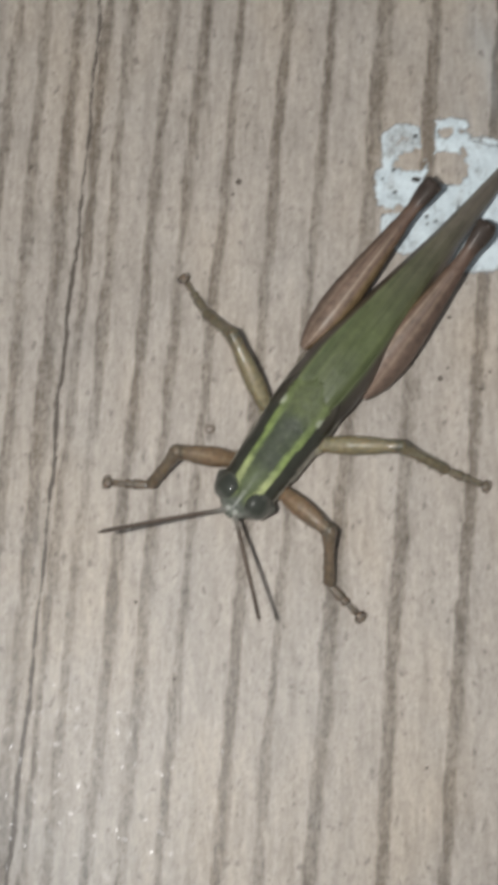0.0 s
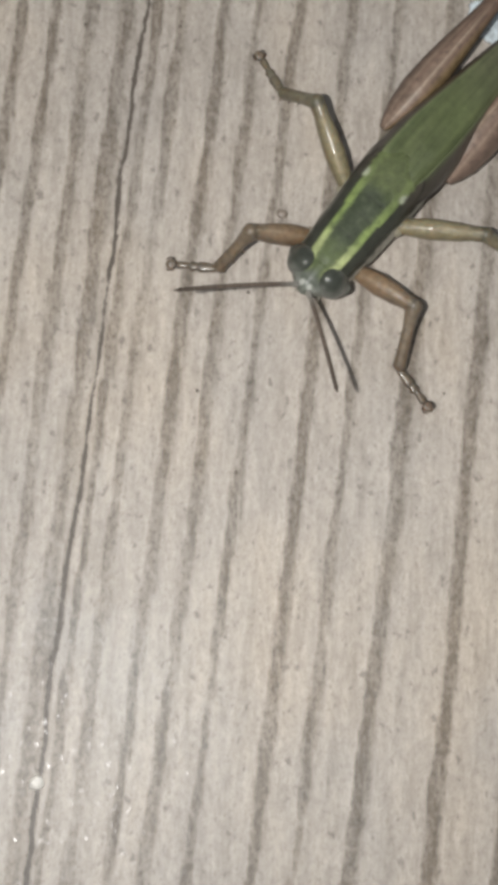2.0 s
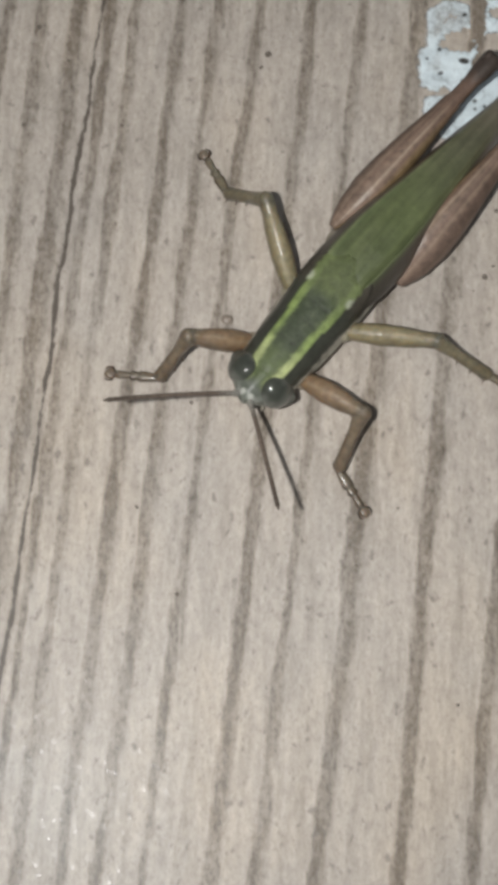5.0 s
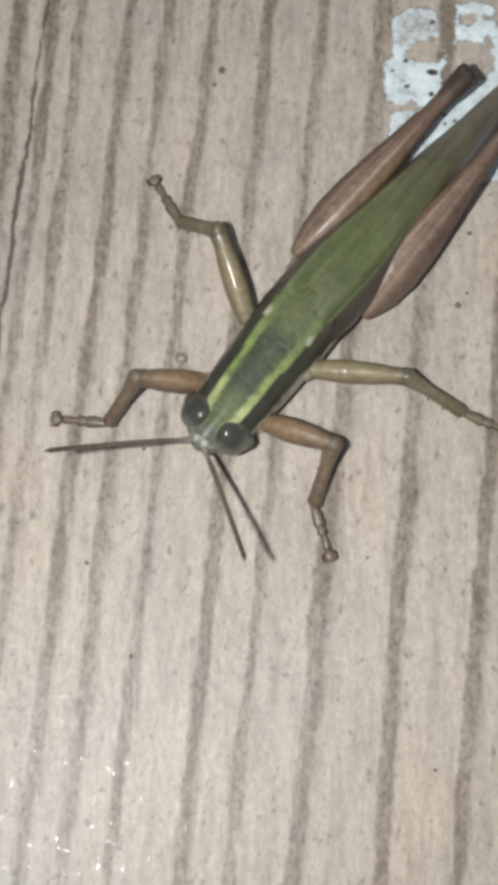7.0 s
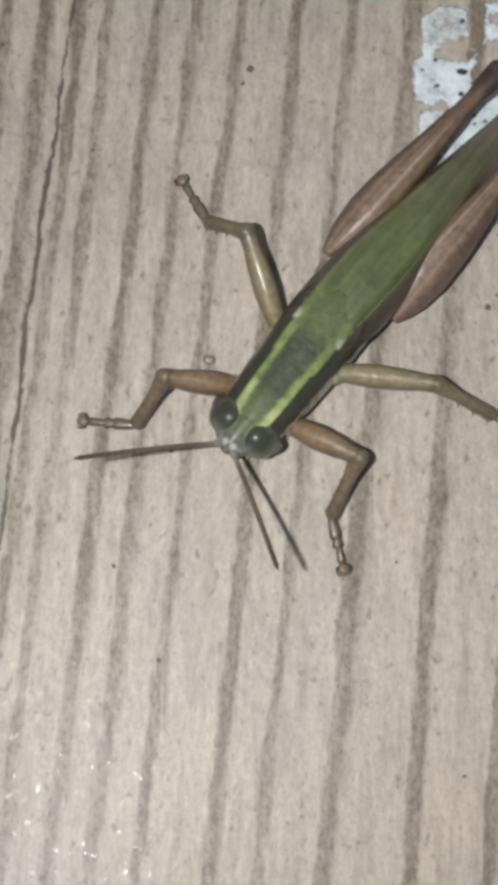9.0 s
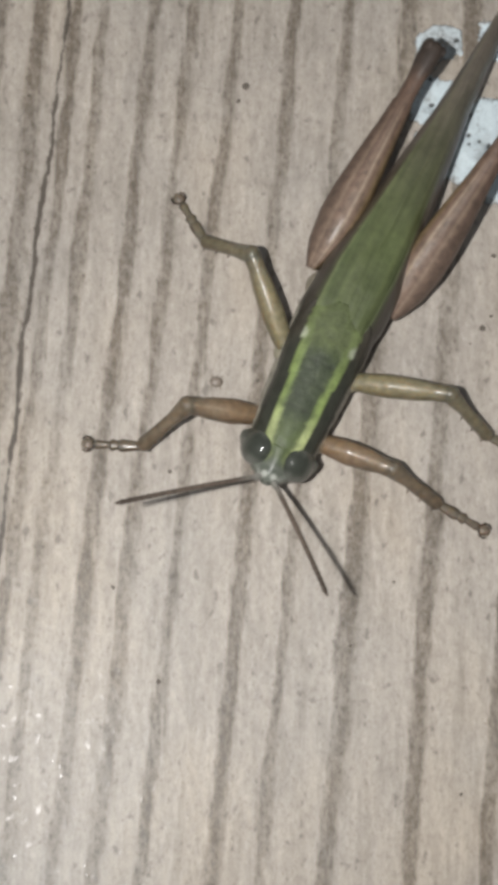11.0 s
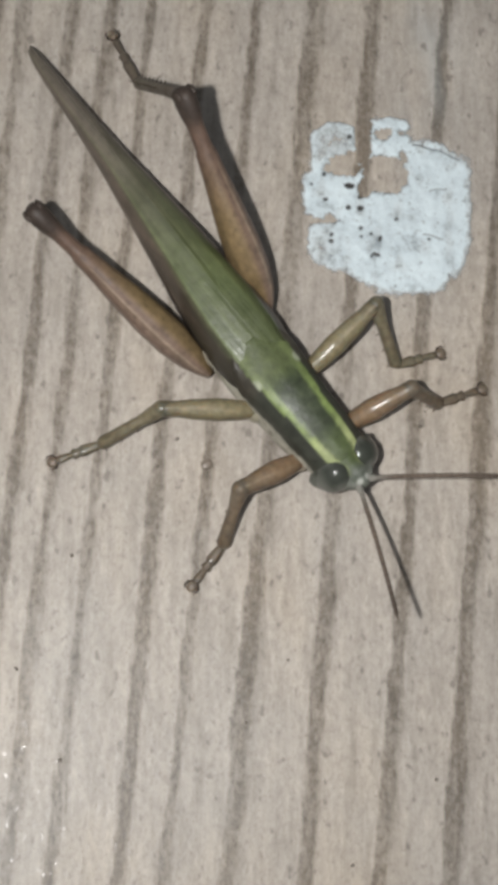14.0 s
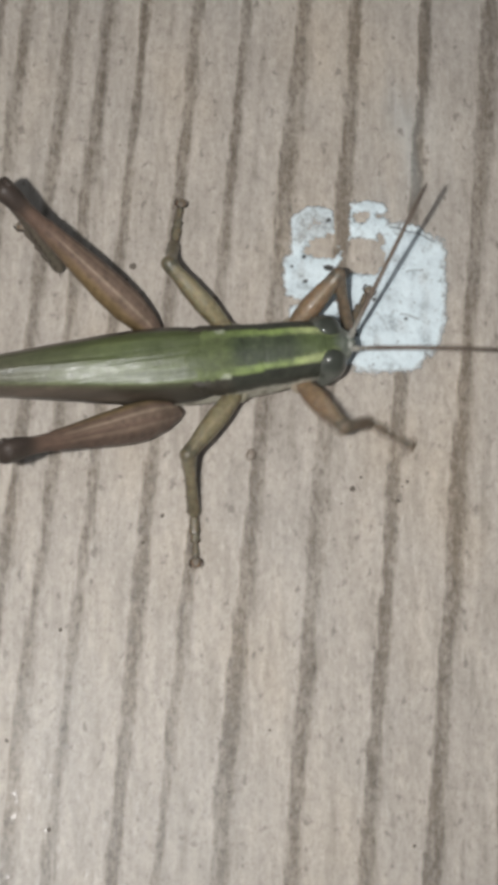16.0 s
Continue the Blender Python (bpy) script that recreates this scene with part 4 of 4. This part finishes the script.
# Feet: from, to, toe x, y, ankle x, y; between two holds the foot is lifted over.
FEET = {
    ("front", -1): [(0, 10.9, -6.35, 14.65, -3.2, 14.45), (11.45, 12.6, -1.7, 12.45, 1.0, 13.6), (12.85, 14.78, 5.25, 11.45, 7.0, 13.85), (14.97, 15.82, 14.2, 15.45, 13.3, 18.1), (15.97, 16, 19.5, 24.2, 16.7, 25.7)],
    ("front", 1): [(0, 1.75, 10.25, 6.0, 8.2, 8.1), (2.3, 6.75, 8.8, 7.2, 7.2, 9.6), (7.0, 7.02, 8.8, 7.25, 7.8, 10.3), (7.3, 9.8, 7.9, 7.1, 7.2, 9.85), (11.1, 12.78, 15.6, 10.55, 13.15, 11.8),
                   (13.0, 13.0, 21.3, 23.8, 19.1, 22.7), (13.4, 13.5, 20.5, 23.4, 17.9, 22.2), (13.9, 14.1, 22.1, 23.3, 19.4, 22.3), (14.4, 14.88, 21.7, 22.5, 18.7, 21.6), (15.12, 16, 17.0, 34.3, 15.5, 31.6)],
    ("mid", -1): [(0, 13.2, -1.3, 28.5, 0.25, 25.9), (13.46, 15.62, -2.4, 18.4, 0.1, 19.4), (15.78, 16, 6.4, 17.0, 6.25, 19.95)],
    ("mid", 1): [(0, 12.15, 18.5, 14.5, 15.85, 15.55), (12.42, 14.28, 19.65, 25.35, 16.95, 24.5), (14.46, 15.52, 14.15, 35.2, 12.6, 32.8), (15.68, 16, 5.3, 39.4, 4.85, 36.5)],
}
# Hind feet: from, to, toe x, y, ankle x, y, z.
HIND_FEET = {
    -1: [(0, 9.6, 5.8, 21.9, 8.1, 24.9, 0.9), (11.2, 12.6, 6.3, 22.8, 6.3, 24.0, 0.9), (12.75, 13.05, 0.6, 28.2, 1.8, 29.2, 0.8),
         (13.3, 14.7, 4.2, 27.9, 1.2, 29.6, 0.8), (14.95, 16, 6.0, 25.1, 5.0, 25.4, 0.7)],
    1: [(0, 9.6, 9.2, 18.6, 11.0, 22.2, 0.9), (11.2, 11.3, 10.4, 20.4, 11.8, 23.8, 0.9), (12.05, 12.65, 19.0, 33.3, 16.2, 29.85, 0.6), (12.9, 13.1, 7.6, 40.5, 8.4, 36.7, 0.7), (13.3, 13.5, 2.6, 44.3, 3.45, 40.3, 1.4),
        (13.9, 14.7, -0.1, 44.85, 1.58, 40.9, 1.5), (14.95, 15.22, 0.0, 44.7, 0.8, 42.2, 0.5), (15.42, 15.6, -3.9, 38.35, -1.1, 35.4, 0.6), (15.75, 15.85, -4.2, 38.1, -1.3, 34.7, 0.6), (15.97, 16, -4.3, 37.4, -1.9, 34.5, 0.9)],
}
# Knees in the body's space: seconds, x, y, z.
KNEES = {
    ("front", -1): [(0, -0.1, -4.7, 3.5), (2.5, 0.3, -4.1, 4.0), (3, 0.6, -4.5, 3.8), (9.2, 0.1, -4.6, 3.6), (11.3, -1.4, -4.7, 3.9), (11.5, -1.5, -5.3, 3.8), (12, -1.6, -5.4, 3.9), (12.5, -1.6, -5.4, 3.6), (12.7, -1.4, -5.5, 3.6), (13, -2.1, -5.6, 3.5), (14, -2.8, -5.8, 3.2), (14.7, -2.0, -5.7, 3.3), (15, -1.1, -5.2, 3.6), (15.5, -2.1, -5.7, 3.5), (15.8, -2.3, -5.3, 3.1), (16, -0.2, -5.0, 3.5)],
    ("front", 1): [(0, -1.6, 6.2, 3.1), (2, -2.9, 6.3, 3.6), (2.5, -2.7, 6.5, 3.4), (3, -2.3, 6.4, 3.1), (6, -2.2, 6.3, 3.2), (7, -3.2, 5.8, 3.3), (9.2, -2.5, 6.4, 3.1), (11.3, -2.2, 6.6, 3.6), (11.5, -2.0, 5.9, 3.4), (12, -2.1, 5.9, 3.2), (12.7, 0.3, 4.5, 3.2), (13, -3.0, 5.4, 2.2), (13.5, -2.7, 5.3, 3.4), (14, -1.1, 5.4, 3.4), (14.7, -0.8, 5.1, 3.5), (15.2, -2.2, 5.4, 3.7), (15.8, -0.8, 4.4, 3.6), (16, -0.4, 3.6, 3.5)],
    ("mid", -1): [(0, -8.2, -6.6, 3.7), (2, -7.9, -6.0, 3.3), (2.5, -8.1, -5.6, 3.5), (3, -8.2, -5.8, 3.2), (9.2, -8.4, -6.2, 3.6), (11.3, -9.4, -5.5, 3.5), (12, -10.0, -5.7, 3.8), (12.7, -10.0, -5.4, 3.6), (13, -11.3, -4.9, 3.3), (13.5, -9.5, -5.8, 3.1), (14.7, -9.0, -6.1, 3.3), (15, -10.0, -6.0, 2.4), (15.5, -11.0, -5.6, 2.3), (15.8, -9.1, -5.3, 4.1), (16, -9.6, -5.6, 3.9)],
    ("mid", 1): [(0, -9.1, 6.9, 3.7), (2.5, -9.0, 7.0, 3.9), (8, -9.0, 6.9, 3.3), (12, -6.6, 7.3, 3.3), (12.5, -9.5, 6.2, 2.9), (12.7, -8.7, 6.2, 3.8), (13, -7.1, 6.5, 3.8), (13.5, -6.1, 7.1, 3.6), (14, -6.2, 7.1, 3.4), (14.5, -9.3, 5.5, 3.5), (14.7, -9.4, 6.0, 2.9), (15, -7.2, 6.7, 3.8), (15.5, -6.7, 7.0, 3.4), (15.8, -9.0, 6.3, 3.5), (16, -9.0, 6.3, 3.8)],
    ("hind", -1): [(0, -23.6, -1.7, 4), (1, -23.4, -1.8, 4), (7.5, -23.6, -0.8, 4), (9.2, -23.8, -1.0, 4), (11.5, -23.4, -1.6, 5), (12, -22.6, -2.7, 7), (12.5, -21.6, -5.0, 7.5), (12.8, -19.7, -7.1, 8.5), (13, -20.8, -5.1, 6.5),
                   (13.5, -21.1, -5.4, 7), (14, -20.8, -5.3, 6.5), (14.5, -21.2, -4.7, 6), (14.7, -20.8, -4.7, 6), (15, -22.7, -2.6, 5.5), (15.2, -22.0, -5.3, 5), (15.5, -22.9, -4.5, 5), (15.8, -22.2, -4.0, 6), (16, -19.1, -5.2, 9)],
    ("hind", 1): [(0, -23.1, 2.8, 4.5), (9.2, -23.0, 2.9, 4.5), (11.5, -21.9, 4.6, 7), (12, -19.5, 4.5, 9.5), (12.5, -18.9, 6.4, 9.1), (12.8, -18.2, 5.3, 8.8), (13, -18.7, 5.7, 9.7), (13.5, -19.7, 5.5, 9), (14, -20.4, 4.3, 9.1),
                  (14.5, -20.3, 4.4, 9.1), (14.7, -20.1, 4.5, 9.1), (15, -17.5, 8.4, 9.1), (15.2, -17.2, 9.1, 9.1), (15.5, -17.75, 7.4, 9.5), (15.8, -17.4, 8.5, 9.3), (16, -17.6, 9.2, 9.3)],
}
# Feelers: seconds, degrees outwards, degrees up.
FEELERS = {
    -1: [(0, -37, 42), (1.5, -33, 42), (2, -33, 42), (2.5, -26, 43), (3, -35, 44), (5.5, -34, 44), (7, -35, 47), (9.2, -34, 46), (11.3, -48, 42), (11.5, -26, 48), (12, -28, 49), (12.5, -37, 49), (12.7, -40, 47), (13, -20, 47), (13.5, -32, 44), (14, -36, 42), (14.5, -32, 45), (14.7, -34, 45), (15, -8, 27), (15.2, -22, 43), (15.5, -20, 36), (16, -26, 46)],
    1: [(0, 45, 47), (1, 50, 46), (2, 43, 44), (2.5, 48, 44), (3, 45, 45), (5.5, 46, 45), (7, 52, 48), (9.2, 52, 47), (11.3, 37, 51), (11.5, 59, 47), (12, 53, 46), (12.5, 54, 46), (12.7, 51, 49), (13, 64, 19), (13.5, 41, 57), (14, 35, 59), (14.5, 41, 41), (14.7, 44, 28), (15, 54, 34), (15.2, 51, 48), (15.5, 47, 42), (16, 56, 46)],
}
# How far each hind thigh leans in at its upper edge.
ROLLS = {-1: [(0, 0.45), (12.6, 0.6), (13, -0.3), (14.7, -0.3), (15.2, 0.2), (16, 0.3)], 1: [(0, 0.8), (12.65, 0.8), (13, -0.1), (15.2, -0.1), (15.5, 0.5), (16, 0.7)]}
MITE_WAY = [(0, 0.55, 18.2, 0), (9.2, 0.55, 18.2, 0), (11.3, 1.2, 18.1, -5), (12, 2.0, 18.0, 0), (12.5, 2.6, 18.0, 0), (13, 5.0, 18.1, 5), (13.5, 5.7, 18.3, 20), (14.5, 6.4, 18.6, 40), (14.7, 6.6, 18.9, 60), (15, 7.8, 20.2, 50), (15.5, 8.7, 21.0, 45), (15.8, 9.0, 21.8, 70), (16, 9.6, 23.6, 75)]


def body_pose(t):
    x, y, heading = glide(BODY, t)
    return pose(x, y, 0, 0, 0, heading)


def foot(holds, t):
    """Toe and ankle at t: held on the board, or lifted over to the next hold."""
    for k, (a, b, *place) in enumerate(holds):
        if t <= b or k == len(holds) - 1:
            p, up = place, 0.0
            if t < a and k > 0:
                before = holds[k - 1]
                s = (t - before[1]) / (a - before[1])
                s = s * s * (3 - 2 * s)
                p = [u + (w - u) * s for u, w in zip(before[2:], place)]
                up = min(1.3, 0.3 * math.hypot(place[0] - before[2], place[1] - before[3])) * math.sin(math.pi * s)
            high = p[4] if len(p) > 4 else 0.42
            return Vector((p[0], p[1], 0.22 + up)), Vector((p[2], p[3], high + up))


def along(a, b, up):
    """A pose at a with x towards b and z as near up as it can be."""
    x = (b - a).normalized()
    y = up.cross(x).normalized()
    z = x.cross(y)
    m = Matrix((x, y, z)).transposed().to_4x4()
    m.translation = a * MM
    return m


def knee_place(hip, ankle, l1, l2, hint):
    """Where a joint of two rigid bones lies, nearest to the hint; also the end that the second bone reaches."""
    d = ankle - hip
    dist = min(max(d.length, abs(l1 - l2) + 0.05), l1 + l2 - 0.02)
    way = d.normalized()
    a = (l1 * l1 - l2 * l2 + dist * dist) / (2 * dist)
    h = math.sqrt(max(l1 * l1 - a * a, 0))
    off = hint - hip
    off = off - way * off.dot(way)
    knee = hip + way * a + off.normalized() * h
    return knee, hip + way * dist


def motions():
    times = [round(0.1 * k, 1) for k in range(161)]
    rows = {ob: [] for ob in [*limbs.values(), *antennae.values()]}
    body_rows, mite_rows = [], []
    for t in times:
        m = body_pose(t)
        inv = m.inverted()
        placed = m.copy()
        placed.translation = m.translation * MM
        body_rows.append((t, placed))
        up = Vector((0, 0, 1))
        for (kind, side), knees in KNEES.items():
            l1, l2 = BONES[kind][:2]
            hx, hy, hz = HIPS[kind]
            hip, hint = Vector((hx, side * hy, hz)), Vector(glide(knees, t))
            toe, ankle = foot(HIND_FEET[side] if kind == "hind" else FEET[kind, side], t)
            toe, ankle = inv @ toe, inv @ ankle
            if kind == "hind":
                knee = hint
                hip = knee + (hip - knee).normalized() * l1  # the thigh slides a little in its socket
                flat = Vector((ankle.x - knee.x, ankle.y - knee.y, 0)).normalized()
                end = knee + flat * math.sqrt(max(l2 * l2 - (knee.z - ankle.z) ** 2, 0.01))
                end.z = ankle.z
                tuck = smooth_step(12.55, 12.85, t) if side < 0 else smooth_step(9.2, 10.2, t) * (1 - smooth_step(12.1, 12.4, t))  # the shin stays folded under its thigh
                if tuck > 0:
                    folded = hip - knee
                    folded = Vector((folded.x, folded.y, folded.z - 1.3)).normalized()
                    folded = ((end - knee).normalized().lerp(folded, tuck)).normalized()
                    end = knee + folded * l2
                    toe = toe.lerp(end + Vector((2.6, -side * 1.0, 0.3 - end.z)), tuck)
            else:
                knee, end = knee_place(hip, ankle, l1, l2, hint)
            lean = Vector((0, -side * glide(ROLLS[side], t)[0], 1)) if kind == "hind" else up
            rows[limbs[kind, side, "femur"]].append((t, along(hip, knee, lean)))
            rows[limbs[kind, side, "tibia"]].append((t, along(knee, end, up)))
            rows[limbs[kind, side, "tarsus"]].append((t, along(end, toe, up)))
        for side, ob in antennae.items():
            az, el = (radians(v) for v in glide(FEELERS[side], t))
            base = Vector((1.2, side * 0.38, 3.95 * LOW))
            rows[ob].append((t, along(base, base + Vector((math.cos(az) * math.cos(el), math.sin(az) * math.cos(el), math.sin(el))), up)))
        x, y, turn = glide(MITE_WAY, t)
        mite_rows.append((t, pose(x * MM, y * MM, 0.03 * MM, 0, 0, turn)))
    walk(grasshopper, body_rows)
    walk(mite, mite_rows)
    walk(torch, [(t, pose(x * MM, y * MM, z * MM, rx, ry, rz) @ pose(*(v * MM for v in TORCH[:3]), *TORCH[3:])) for t, x, y, z, rx, ry, rz in PATH])
    for ob, r in rows.items():
        walk(ob, r)


motions()
